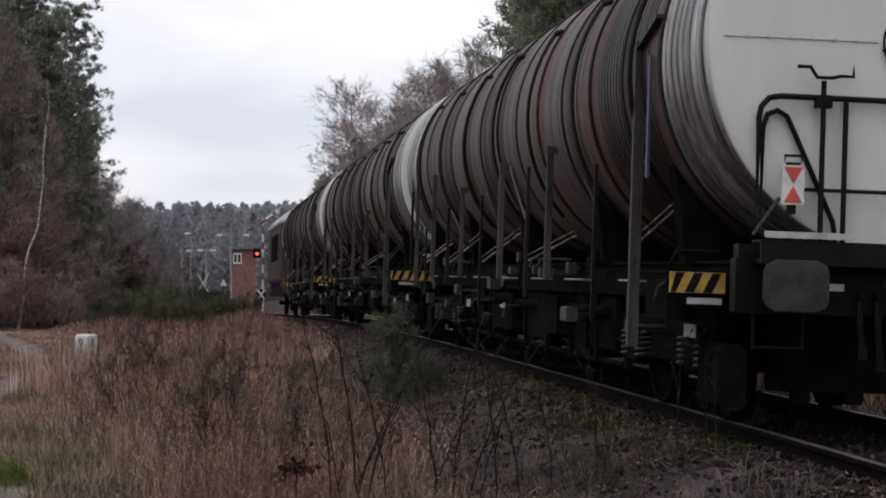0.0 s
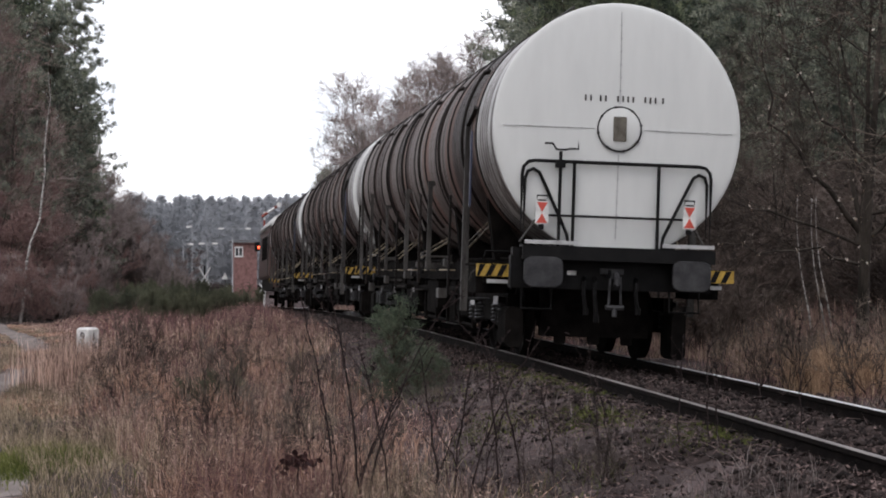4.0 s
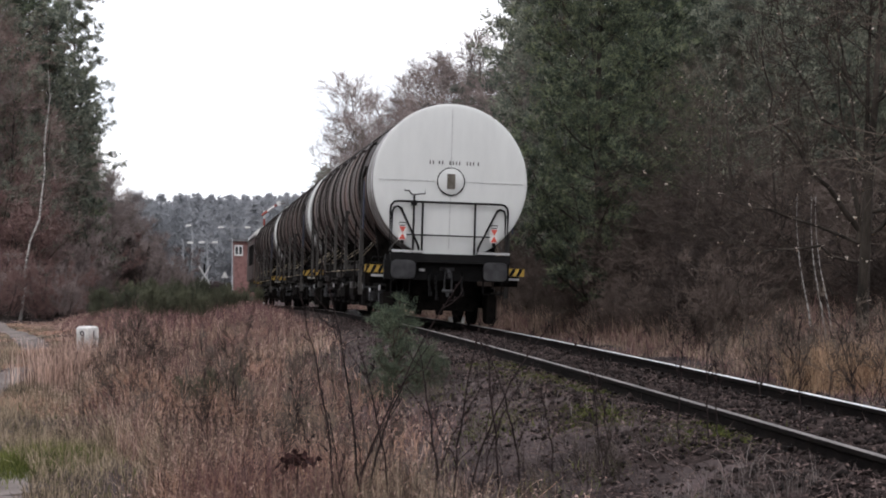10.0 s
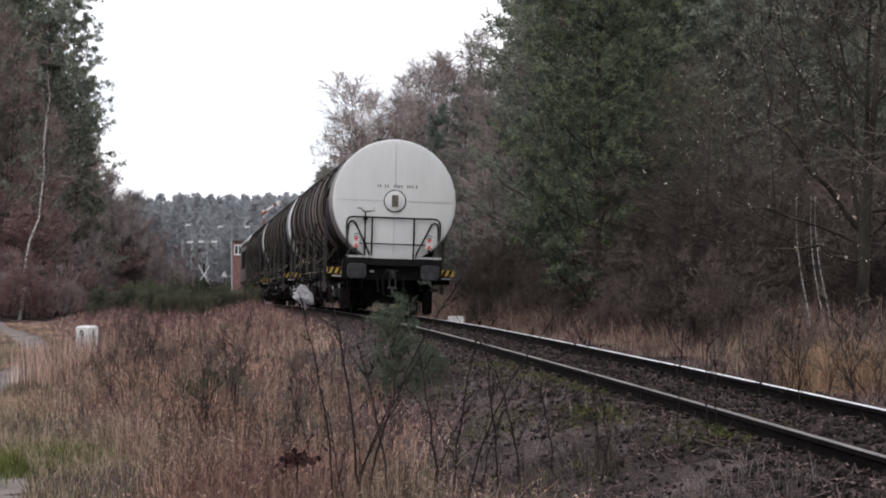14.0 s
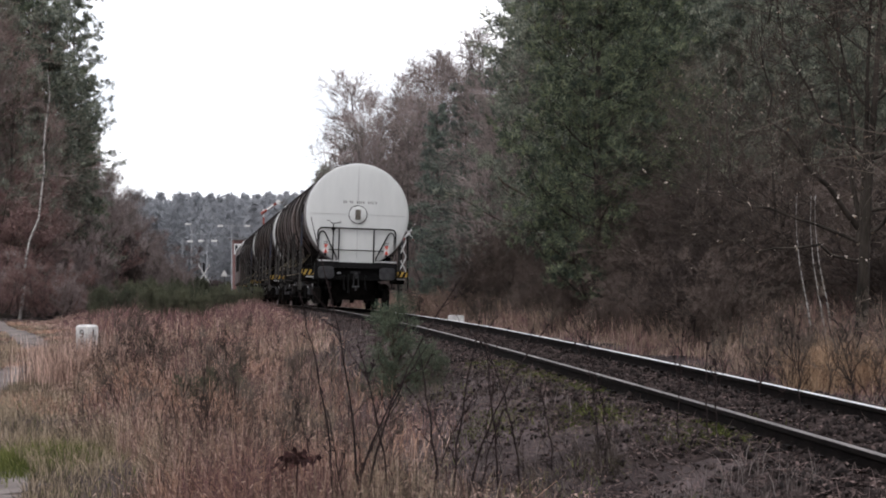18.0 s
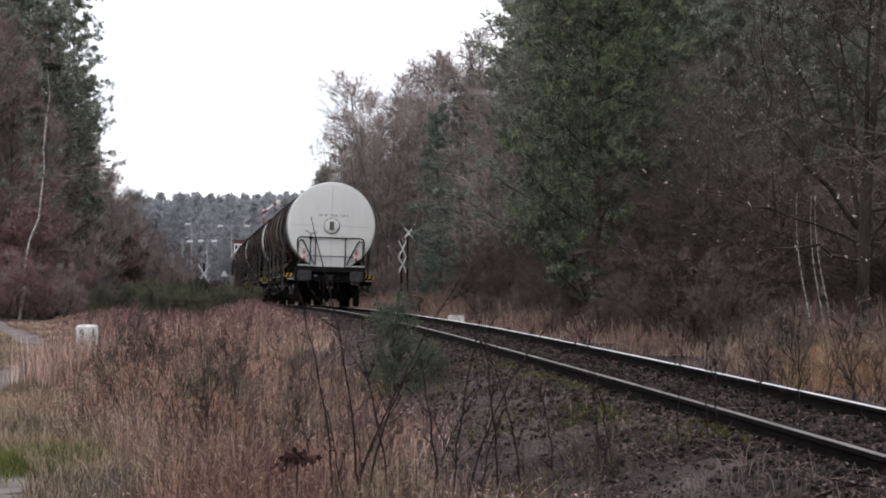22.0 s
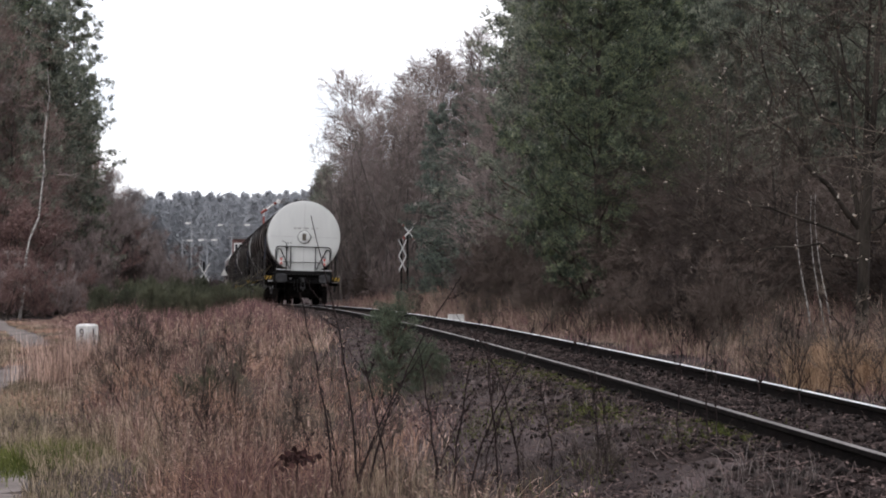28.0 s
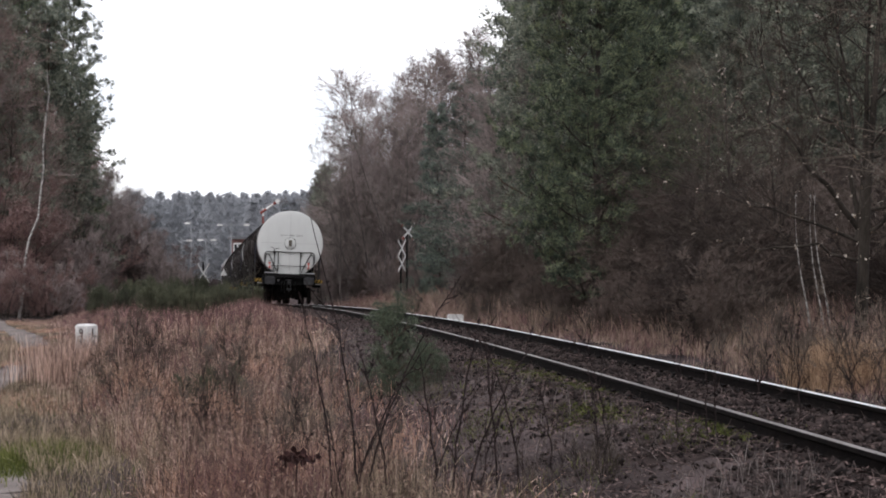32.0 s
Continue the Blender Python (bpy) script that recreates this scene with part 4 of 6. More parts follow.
def along(pts, f):
    k = f * (len(pts) - 1)
    i = min(int(k), len(pts) - 2)
    return pts[i].lerp(pts[i + 1], k - i), (pts[i + 1] - pts[i]).normalized()


def bare_tree(seed, height, trunk_r, limbs, spread, low, counts=(8, 7, 5), lean=(0, 0), angle=(.6, 1.1), rise=.05, stems=1, thin=1.0, reach=1.0, mains=()):
    """Meshes of a leafless tree: the wood (trunk, limbs and any main limbs given as (points, radius)) and the twigs."""
    rng = random.Random(seed)
    wood, twigs = Shape(), Shape()

    def dress(a, ln, ra, many):
        """Side branches and twigs along a limb."""
        for j in range(many):
            p2, d2 = along(a, rng.uniform(.18, 1))
            l2 = ln * rng.uniform(.3, .62) * reach
            b, _ = limb(rng, p2, turn_from(d2, rng.uniform(.4, 1.0), rng.uniform(0, 6.28)), l2, .16, rise, 4)
            rb = max(.006 * thin, ra * .35)
            twigs.tube(b, [rb * (1 - .75 * q / 4) for q in range(5)], 3, False)
            for k in range(counts[1]):
                p3, d3 = along(b, rng.uniform(.15, 1))
                l3 = l2 * rng.uniform(.4, .75)
                c, _ = limb(rng, p3, turn_from(d3, rng.uniform(.35, .95), rng.uniform(0, 6.28)), l3, .15, rise, 2)
                twigs.ribbon(c, [.0062 * thin, .0045 * thin], rng)
                for m in range(counts[2]):
                    p4, d4 = along(c, rng.uniform(.2, 1))
                    e = p4 + turn_from(d4, rng.uniform(.3, .9), rng.uniform(0, 6.28)) * l3 * rng.uniform(.4, .85)
                    twigs.ribbon([p4, e], [.0042 * thin], rng)

    for pts, r in mains:
        fine = []
        for a, b in zip(pts[:-1], pts[1:]):
            fine += [Vector(a).lerp(Vector(b), q / 3) + Vector((rng.gauss(0, .05), rng.gauss(0, .05), rng.gauss(0, .05))) * (1 if fine else 0) for q in range(3)]
        fine.append(Vector(pts[-1]))
        wood.tube(fine, [r * (1 - .8 * i / (len(fine) - 1)) for i in range(len(fine))], 7, False)
        dress(fine, 2.0, r * .5, counts[0] * 2)
    for st in range(stems):
        base = Vector((0, 0, -.2)) if stems == 1 else Vector((rng.gauss(0, .25), rng.gauss(0, .25), -.2))
        up = Vector((lean[0] + (rng.gauss(0, .22) if stems > 1 else 0), lean[1] + (rng.gauss(0, .22) if stems > 1 else 0), 1)).normalized()
        hh = height * (rng.uniform(.6, 1) if stems > 1 else 1)
        trunk, _ = limb(rng, base, up, hh, .035, .01, 12)
        tr = trunk_r * (1 if stems == 1 else rng.uniform(.6, 1))
        wood.tube(trunk, [tr * (1 - .93 * (i / 12) ** .9) * (1.25 if i == 0 else 1) for i in range(13)], 8)
        nl = max(3, limbs // stems)
        for i in range(nl):
            f = low + (1 - low) * (i + rng.random()) / nl
            p, d = along(trunk, min(f, .99))
            ln = spread * (1.15 - .75 * (f - low) / (1 - low)) * rng.uniform(.6, 1.15)
            a, _ = limb(rng, p, turn_from(d, rng.uniform(*angle), rng.uniform(0, 6.28)), ln, .13, rise, 6)
            ra = max(.010, tr * .34 * (1 - .8 * f))
            wood.tube(a, [ra * (1 - .85 * q / 6) for q in range(7)], 5, False)
            dress(a, ln, ra, counts[0])
    return wood, twigs


def needle_tufts(rng, centres, length, per, width, droop=0.0):
    """Sprays of needles round each centre (x, y, z, dx, dy, dz)."""
    c = np.asarray(centres)
    n = len(c)
    d = rng.normal(0, 1, (n, per, 3)) + c[:, None, 3:] * 1.1
    d[..., 2] += .25 - droop
    d /= np.linalg.norm(d, axis=-1, keepdims=True)
    start = c[:, None, :3] + rng.normal(0, length * .27, (n, per, 3))
    side = np.cross(d, rng.normal(0, 1, (n, per, 3)))
    side /= np.linalg.norm(side, axis=-1, keepdims=True)
    ln = length * rng.uniform(.6, 1.2, (n, per, 1))
    v = np.stack([start - side * width, start + side * width, start + d * ln], 2).reshape(-1, 3)
    return v, np.arange(len(v)).reshape(-1, 3)


def pine_tree(seed, height, trunk_r, low, spread, limbs=46, per=15, needle=.17, width=.011, flat=.15, shape=.8, droop=0.0):
    """Meshes of a conifer: wood and needles."""
    rng, nr = random.Random(seed), np.random.default_rng(seed)
    wood, cen = Shape(), []
    trunk, _ = limb(rng, Vector((0, 0, -.2)), Vector((0, 0, 1)), height, .02, .02, 12)
    wood.tube(trunk, [trunk_r * (1 - .92 * i / 12) for i in range(13)], 9)
    for i in range(limbs):
        # whorls of five boughs, with gaps between the tiers
        f = low + (1 - low) * ((i // 5 + rng.uniform(0, .45)) / (limbs / 5))
        p, d = along(trunk, min(f, .995))
        g = (f - low) / (1 - low)
        ln = spread * (max(.12, 1 - g) ** shape) * rng.uniform(.6, 1.12) + .25
        spin = i * 1.257 + (i // 5) * .7 + rng.uniform(-.35, .35)
        a, _ = limb(rng, p, turn_from(d, 1.45 - .5 * g + rng.uniform(-.18, .18), spin), ln, .09, flat - droop * (1 - g), 6)
        ra = max(.012, trunk_r * .3 * (1 - .8 * g))
        wood.tube(a, [ra * (1 - .85 * q / 6) for q in range(7)], 5, False)
        nb = int(3 + ln * 2.3)
        for j in range(nb):
            p2, d2 = along(a, .1 + .9 * (j + rng.random()) / nb)
            l2 = min(.7, ln * .26 + .12) * rng.uniform(.5, 1)
            d2 = turn_from(d2, rng.uniform(.35, 1.1), rng.uniform(0, 6.28))
            d2 = Vector((d2.x, d2.y, d2.z * .45 + .12 - droop)).normalized()
            b, dd = limb(rng, p2, d2, l2, .1, .06 - droop, 3)
            wood.tube([b[0], b[-1]], [.008, .004], 3, False)
            # a cushion of tufts round the end of the side branch
            r = min(.16, l2 * .34)
            for q in range(8):
                p3, d3 = along(b, rng.uniform(.55, 1))
                cen.append((*(p3 + Vector((rng.gauss(0, r), rng.gauss(0, r), rng.gauss(.02, r * .4)))), *d3))
    v, t = needle_tufts(nr, cen, needle, per, width, droop)
    return wood, (v, t)


KINDS = {}


def tree_kind(key, name, label, category, wood, bark, crown, crown_mat, crown_name="crown"):
    t = thing(name, label, category, pose(0, 0, -200))
    part("trunk", wood, bark, t, smooth=True)
    if isinstance(crown, tuple):
        part(crown_name, arrays_mesh(crown_name, crown[0], crown[1], crown_mat), None, t)
    else:
        part(crown_name, crown, crown_mat, t)
    KINDS[key] = [t, False]


def plant(key, x, y, turn=0.0, size=1.0, group="", label=""):
    """Sets a tree of that kind on the ground; the first one planted is the model itself."""
    t, used = KINDS[key]
    m = stand(x, y, turn, .05, size)
    if used:
        s = t.scale.copy()
        t.scale = (1, 1, 1)
        ob = copy_thing(t, m)
        t.scale = s
    else:
        ob = t
        ob.matrix_basis = m
        KINDS[key][1] = True
    if group:
        ob["group"] = group
    if label:
        ob["label"] = label
    return ob


tree_kind("oak", "bare_tree", "leafless spreading tree with a dark crooked trunk", "tree", *(lambda a: (a[0], M_BARK, a[1], M_TWIG))(
    bare_tree(3, 9.5, .14, 26, 4.4, .14, (7, 6, 4), angle=(.7, 1.25), rise=.035)))
FORK = (([(0, 0, 1.9), (.13, 0, 3.1), (.2, .1, 4.4), (.3, .2, 6.8)], .062), ([(0, 0, 2.1), (-.4, -.2, 2.55), (-.85, -.3, 3.05), (-1.25, -.3, 3.75), (-1.55, -.4, 4.8)], .05),
        ([(0, 0, 2.3), (-.14, .2, 3.2), (-.1, .3, 4.5), (-.35, .4, 6.5)], .042), ([(0, 0, 1.6), (-.7, -.3, 1.75), (-1.6, -.5, 1.8), (-2.6, -.6, 2.0)], .026),
        ([(0, 0, 1.9), (-.9, .3, 2.3), (-2, .5, 2.6), (-3.2, .6, 3.0)], .028), ([(0, 0, 1.9), (.5, -.2, 2.3), (1.0, -.3, 2.9), (1.3, -.3, 3.8)], .04),
        ([(.1, 0, 3.2), (-.5, .2, 3.9), (-1.0, .3, 4.8), (-1.2, .4, 5.8)], .028), ([(.2, .1, 3.9), (.6, .2, 4.6), (.9, .2, 5.6)], .026))
tree_kind("fork_oak", "bare_tree", "leafless forked tree with dark crooked limbs and fine twigs", "tree", *(lambda a: (a[0], M_BARK, a[1], M_TWIG))(
    bare_tree(5, 7.4, .115, 16, 2.4, .30, (7, 7, 5), lean=(.01, 0), angle=(.6, 1.2), rise=.03, mains=FORK)))


def glinting_leaves(key, n, size, seed):
    """Pale curled leaves that still hang on a tree's twigs, their glints set by bright colour."""
    t = KINDS[key][0]
    nr = np.random.default_rng(seed)
    me = t.children[1].data
    co = np.empty(len(me.vertices) * 3, np.float32)
    me.vertices.foreach_get("co", co)
    pick = co.reshape(-1, 3)[nr.integers(0, len(me.vertices), n)]
    lu, lw = nr.normal(0, size, (n, 3)), nr.normal(0, size * .7, (n, 3))
    tagged(part("dry_leaves", arrays_mesh("dry_leaves", np.stack([pick, pick + lu + lw, pick + 2 * lu, pick + lu - lw], 1).reshape(-1, 3),
                                          (np.array([(0, 1, 2), (0, 2, 3)])[None] + (np.arange(n) * 4)[:, None, None]).reshape(-1, 3), M_LEAFGLINT), None, t,
                "pale withered leaves, coloured bright for glints"), kind="stuff")


glinting_leaves("oak", 950, .016, 6)
glinting_leaves("fork_oak", 1400, .0125, 7)
tree_kind("oak2", "bare_tree", "leafless brown tree with dense fine twigs", "tree", *(lambda a: (a[0], M_HAZEBARK, a[1], M_TWIGRED))(
    bare_tree(8, 11.8, .12, 36, 2.7, .10, (9, 7, 3), angle=(.4, .95), rise=.04, thin=1.7, reach=1.45)))
tree_kind("oak3", "bare_tree", "leafless reddish-brown tree with a ragged crown", "tree", *(lambda a: (a[0], M_HAZEBARK, a[1], M_TWIGRED))(
    bare_tree(18, 10.8, .11, 34, 2.4, .12, (9, 7, 3), lean=(.08, .03), angle=(.35, .9), rise=.045, thin=1.7, reach=1.45)))
tree_kind("brown_tree", "bare_tree", "leafless tree with fine warm brown twigs", "tree", *(lambda a: (a[0], M_BARK, a[1], M_TWIGBROWN))(
    bare_tree(19, 11, .11, 30, 2.4, .12, (8, 7, 4), lean=(.05, .0), angle=(.4, 1.0), rise=.05, thin=1.2, reach=1.3)))
tree_kind("grey", "bare_tree", "leafless grey tree with upswept branches", "tree", *(lambda a: (a[0], M_HAZEBARK, a[1], M_TWIGGREY))(
    bare_tree(12, 12, .16, 26, 3.6, .22, (7, 6, 4), angle=(.4, .9), rise=.09, thin=1.6, reach=1.3)))
tree_kind("many_stemmed", "bare_tree", "leafless many-stemmed tree with fanned dark branches", "tree", *(lambda a: (a[0], M_HAZEBARK, a[1], M_TWIGGREY))(
    bare_tree(71, 11.5, .10, 42, 2.3, .28, (6, 6, 4), stems=6, angle=(.3, .75), rise=.02, thin=1.7, reach=1.1)))
tree_kind("birch", "birch_tree", "slender birch with a white trunk and bare twigs", "tree", *(lambda a: (a[0], M_BIRCH, a[1], M_TWIGRED))(
    bare_tree(21, 11, .075, 20, 2.0, .35, (7, 6, 4), lean=(.16, 0), angle=(.4, .8), rise=.0, thin=1.3)))
tree_kind("thin_birch", "birch_tree", "thin young birch with a white leaning stem", "tree", *(lambda a: (a[0], M_BIRCH, a[1], M_TWIG))(
    bare_tree(22, 10, .078, 0, 1.3, .4, (4, 4, 3), rise=.02, stems=0, reach=.7,
              mains=(([(0, 0, -.2), (.2, 0, 1.2), (.57, 0, 3.1), (.76, 0, 5.2), (.86, 0, 7.5)], .050),))))
tree_kind("birch_pole", "birch_sapling", "thin leaning white birch stem", "tree", *(lambda a: (a[0], M_BIRCH, a[1], M_TWIG))(
    bare_tree(24, 4.2, .034, 3, .16, .9, (2, 1, 1), lean=(-.38, 0), angle=(.4, .8), rise=.02)))
tree_kind("thicket", "thicket_shrub", "leafless reddish-brown thicket of thin stems", "shrub", *(lambda a: (a[0], M_BARK, a[1], M_TWIGRED))(
    bare_tree(31, 4.2, .03, 60, 1.2, .06, (8, 6, 5), stems=12, angle=(.35, .8), rise=.06, thin=1.3)))
tree_kind("thicket2", "thicket_shrub", "leafless dark thicket of tangled stems", "shrub", *(lambda a: (a[0], M_BARK, a[1], M_TWIGDARK))(
    bare_tree(33, 3.4, .028, 60, 1.3, .05, (8, 6, 5), stems=12, angle=(.4, 1.0), rise=.04, thin=1.3)))
def leafy(wt, seed, n, size):
    """Withered leaves that hang on a thicket's twigs."""
    wood, twigs = wt
    nr = np.random.default_rng(seed)
    p = np.array(twigs.v)[nr.integers(0, len(twigs.v), n)] + nr.normal(0, .03, (n, 3))
    u, w = nr.normal(0, size, (n, 3)), nr.normal(0, size * .6, (n, 3))
    k = len(twigs.v)
    v = np.stack([p, p + u + w, p + 2 * u, p + u - w], 1).reshape(-1, 3)
    twigs.v.extend(map(tuple, v.tolist()))
    twigs.f.extend([(k + 4 * i, k + 4 * i + 1, k + 4 * i + 2, k + 4 * i + 3) for i in range(n)])
    return wood, twigs


tree_kind("beech", "beech_thicket", "young beech thicket holding withered red-brown leaves", "shrub", *(lambda a: (a[0], M_BARK, a[1], M_LEAF))(
    leafy(bare_tree(34, 4.6, .03, 56, 1.2, .06, (8, 6, 3), stems=10, angle=(.4, 1.0), rise=.04, thin=1.2), 5, 12000, .024)))
tree_kind("shrub", "bare_shrub", "low leafless shrub of dark thin twigs", "shrub", *(lambda a: (a[0], M_BARKDARK, a[1], M_TWIG))(
    bare_tree(36, 1.9, .010, 30, .6, .1, (5, 4, 3), stems=8, angle=(.3, .7), rise=.05, thin=.8)))
tree_kind("pine", "pine_tree", "tall green pine with full needle clumps", "tree", *(lambda a: (a[0], M_BARK, a[1], M_NEEDLE))(
    pine_tree(41, 13.0, .11, .06, 3.0, 105, 20, .12, .013, shape=.6)))
tree_kind("pine2", "pine_tree", "tall dark pine with an open crown", "tree", *(lambda a: (a[0], M_PINEBARK, a[1], M_NEEDLEHAZE))(
    pine_tree(47, 14, .15, .16, 2.7, 80, 17, .14, .014, shape=.5)))
tree_kind("wood_pine", "pine_tree", "dark pine inside the dense wood", "tree", *(lambda a: (a[0], M_PINEBARK, a[1], M_NEEDLEHAZE))(
    pine_tree(49, 14, .14, .05, 2.9, 70, 7, .23, .026, shape=.5)))
tree_kind("spruce", "spruce_tree", "slender grey-green spruce among bare trees", "tree", *(lambda a: (a[0], M_BARK, a[1], M_SPRUCE))(
    pine_tree(53, 10, .12, .05, 2.1, 76, 8, .18, .018, flat=.03, shape=.85, droop=.03)))
tree_kind("young_pine", "young_pine", "knee-high young green pine in the grass", "young pine", *(lambda a: (a[0], M_PINEBARK, a[1], M_YOUNGPINE))(
    pine_tree(59, 1.25, .018, .03, .2, 30, 11, .075, .004, shape=.7)))
tree_kind("heather", "heather_bush", "low dark green heather bush in the dry grass", "bush", *(lambda a: (a[0], M_BARKDARK, a[1], M_BROOM))(
    bare_tree(64, 1.0, .010, 50, .5, .05, (7, 6, 4), stems=10, angle=(.25, .7), rise=.10, thin=1.0)))
tree_kind("broom", "broom_bush", "low dark green broom bush", "bush", *(lambda a: (a[0], M_BARK, a[1], M_BROOM))(
    bare_tree(63, 1.3, .012, 60, .55, .05, (7, 6, 3), stems=12, angle=(.2, .6), rise=.12, thin=1.2)))

NEAR_W = "trees beside the track"
rng_t = random.Random(77)


def grove(rows, group=NEAR_W):
    """Rows of (bearing, depth, kind, size)."""
    for col, dep, key, size in rows:
        plant(key, (col - 784) / 3144.5 * dep, dep, rng_t.uniform(0, 6.28), size, group)


# right bank, close to far
plant("fork_oak", 0.2341 * 27, 27, 0, 1.0, NEAR_W)
for col, dep, turn in ((1452, 29, 0), (1474, 29.3, .1), (1488, 29.5, -.15)):
    plant("birch_pole", (col - 784) / 3144.5 * dep, dep, turn, .68, "birch stems")
plant("pine", 0.0862 * 41, 41, .3, 1.0, NEAR_W)
plant("pine", 0.1100 * 47, 47, 2.0, 1.0, NEAR_W)
plant("pine2", 0.0687 * 54, 54, 1.2, 1.1, NEAR_W)
plant("spruce", -0.0003 * 94, 94, 0, 1.05, NEAR_W)
plant("spruce", 0.0110 * 82, 82, 1.4, 1.08, NEAR_W)
plant("spruce", 0.0235 * 76, 76, 2.5, 1.02, NEAR_W)
plant("birch", -0.0045 * 112, 112, 3.3, 1.15, NEAR_W)
plant("birch", 0.0051 * 110, 110, 3.0, 1.2, NEAR_W)
for col, dep, size, turn in ((606, 112, .92, .4), (578, 122, .78, 2.2), (640, 115, 1.1, 4.0), (668, 112, 1.2, 1.1), (716, 110, 1.28, 5.0)):
    plant("many_stemmed", (col - 784) / 3144.5 * dep, dep, turn, size, NEAR_W)
grove(((700, 112, "oak2", 1.3), (735, 116, "oak3", 1.4), (670, 116, "oak2", 1.28), (755, 122, "grey", 1.34), (822, 104, "oak3", 1.2), (975, 70, "wood_pine", 1.1), (1012, 64, "wood_pine", 1.1), (955, 88, "wood_pine", 1.15), (850, 92, "spruce", 1.0), (640, 124, "oak3", 1.25),
       (935, 84, "pine2", 1.0), (905, 72, "oak2", 1.0), (930, 62, "oak3", .95), (628, 132, "oak2", 1.1), (600, 136, "oak3", .95), (592, 142, "grey", .95), (868, 80, "oak2", 1.0),
       (655, 138, "oak2", 1.35), (575, 150, "oak2", .75), (560, 165, "oak3", .75), (790, 120, "oak2", 1.42), (720, 130, "oak2", 1.42), (690, 124, "oak3", 1.35), (870, 70, "oak3", .9)))
grove(((1090, 36, "thicket2", .45), (1180, 34, "thicket2", .6), (1260, 33, "thicket2", .8), (1340, 33, "thicket2", .75), (1400, 35, "thicket2", .9), (1480, 36, "thicket2", 1.0),
       (1550, 32, "thicket2", 1.0), (950, 47, "thicket2", .55), (1010, 43, "thicket2", .5), (900, 54, "thicket2", .8), (860, 60, "thicket2", .8), (825, 66, "thicket", .8),
       (1240, 40, "oak", .6), (1320, 38, "oak", .62), (1620, 30, "thicket2", 1.0), (1600, 26, "oak", .8), (1390, 34, "oak", .5), (1280, 30, "thicket2", .6),
       (765, 104, "thicket", 1.0), (740, 106, "thicket2", 1.0), (690, 108, "thicket", 1.0), (650, 112, "thicket2", 1.0), (610, 116, "thicket", 1.1), (575, 122, "thicket", 1.1),
       (1350, 35, "thicket2", 1.0), (1200, 39, "thicket2", 1.0), (1060, 46, "thicket2", .5), (960, 52, "thicket2", .6), (910, 60, "thicket2", 1.0), (1440, 40, "thicket2", 1.2), (1520, 42, "thicket2", 1.2)))
for i in range(70):
    dep = rng_t.uniform(46, 92)
    grove(((rng_t.uniform(max(1030, 1500 - 10.5 * dep), 1760), dep, rng_t.choice(("wood_pine", "wood_pine", "wood_pine", "pine2", "wood_pine", "spruce")), (.147 * dep + 1.6) / 14 * rng_t.uniform(.92, 1.12)),))
for i in range(34):
    dep = rng_t.uniform(36, 60)
    grove(((rng_t.uniform(1140, 1720), dep, "thicket2", rng_t.uniform(.8, 1.3)),))
for i in range(44):
    dep = rng_t.uniform(118, 190)
    lo = 784 - 3144.5 * (.152 * (dep - 25) - 6) / dep
    grove(((rng_t.uniform(lo + 60, 1000), dep, rng_t.choice(("oak2", "oak3", "wood_pine", "grey", "oak2")), rng_t.uniform(.75, 1.05)),))
grove(((1250, 58, "wood_pine", 1.0), (1278, 66, "wood_pine", 1.05), (1228, 64, "wood_pine", 1.0), (1254, 74, "pine2", 1.0), (1310, 72, "wood_pine", 1.1), (1190, 70, "wood_pine", 1.05)))
# left side
grove(((62, 84.3, "pine", 1.36), (-28, 76.2, "pine2", 1.36), (-45, 78.9, "pine", 1.36), (120, 100.6, "pine2", 1.29), (135, 82, "pine2", .8), (30, 95.2, "pine2", 1.5), (-90, 89.8, "pine", 1.5),
       (120, 95.2, "spruce", 0.952), (-20, 76, "oak2", 1.0), (80, 86, "oak3", .9), (15, 81.6, "oak2", 0.816), (90, 89.8, "oak3", 0.748), (60, 80, "wood_pine", 1.0), (0, 84, "wood_pine", 1.0), (-60, 90, "wood_pine", 1.1)))
grove(((12, 73.4, "beech", 1.29), (-22, 72.1, "beech", 1.36), (92, 81.6, "brown_tree", 0.816), (-10, 74.8, "brown_tree", 1.09), (52, 77.5, "brown_tree", 0.843), (128, 89.8, "brown_tree", 0.87),
       (-34, 73.4, "brown_tree", 1.36), (150, 100.6, "brown_tree", 0.843), (24, 81.6, "brown_tree", 1.22)))
grove(((8, 66, "beech", .62), (40, 69, "thicket", .6), (74, 67, "beech", .55), (104, 70, "thicket", .6), (-18, 67, "thicket", .7), (130, 72, "beech", .6)))
plant("thin_birch", -0.2390 * 68, 68, 0, 1.29, NEAR_W)
grove(((20, 78.9, "beech", 1.22), (75, 81.6, "beech", 1.09), (120, 89.8, "beech", 1.22), (150, 100.6, "beech", 1.16), (-20, 78.9, "beech", 1.36), (95, 84.3, "beech", 0.952), (50, 78.9, "beech", 0.884), (185, 84, "beech", .9)))
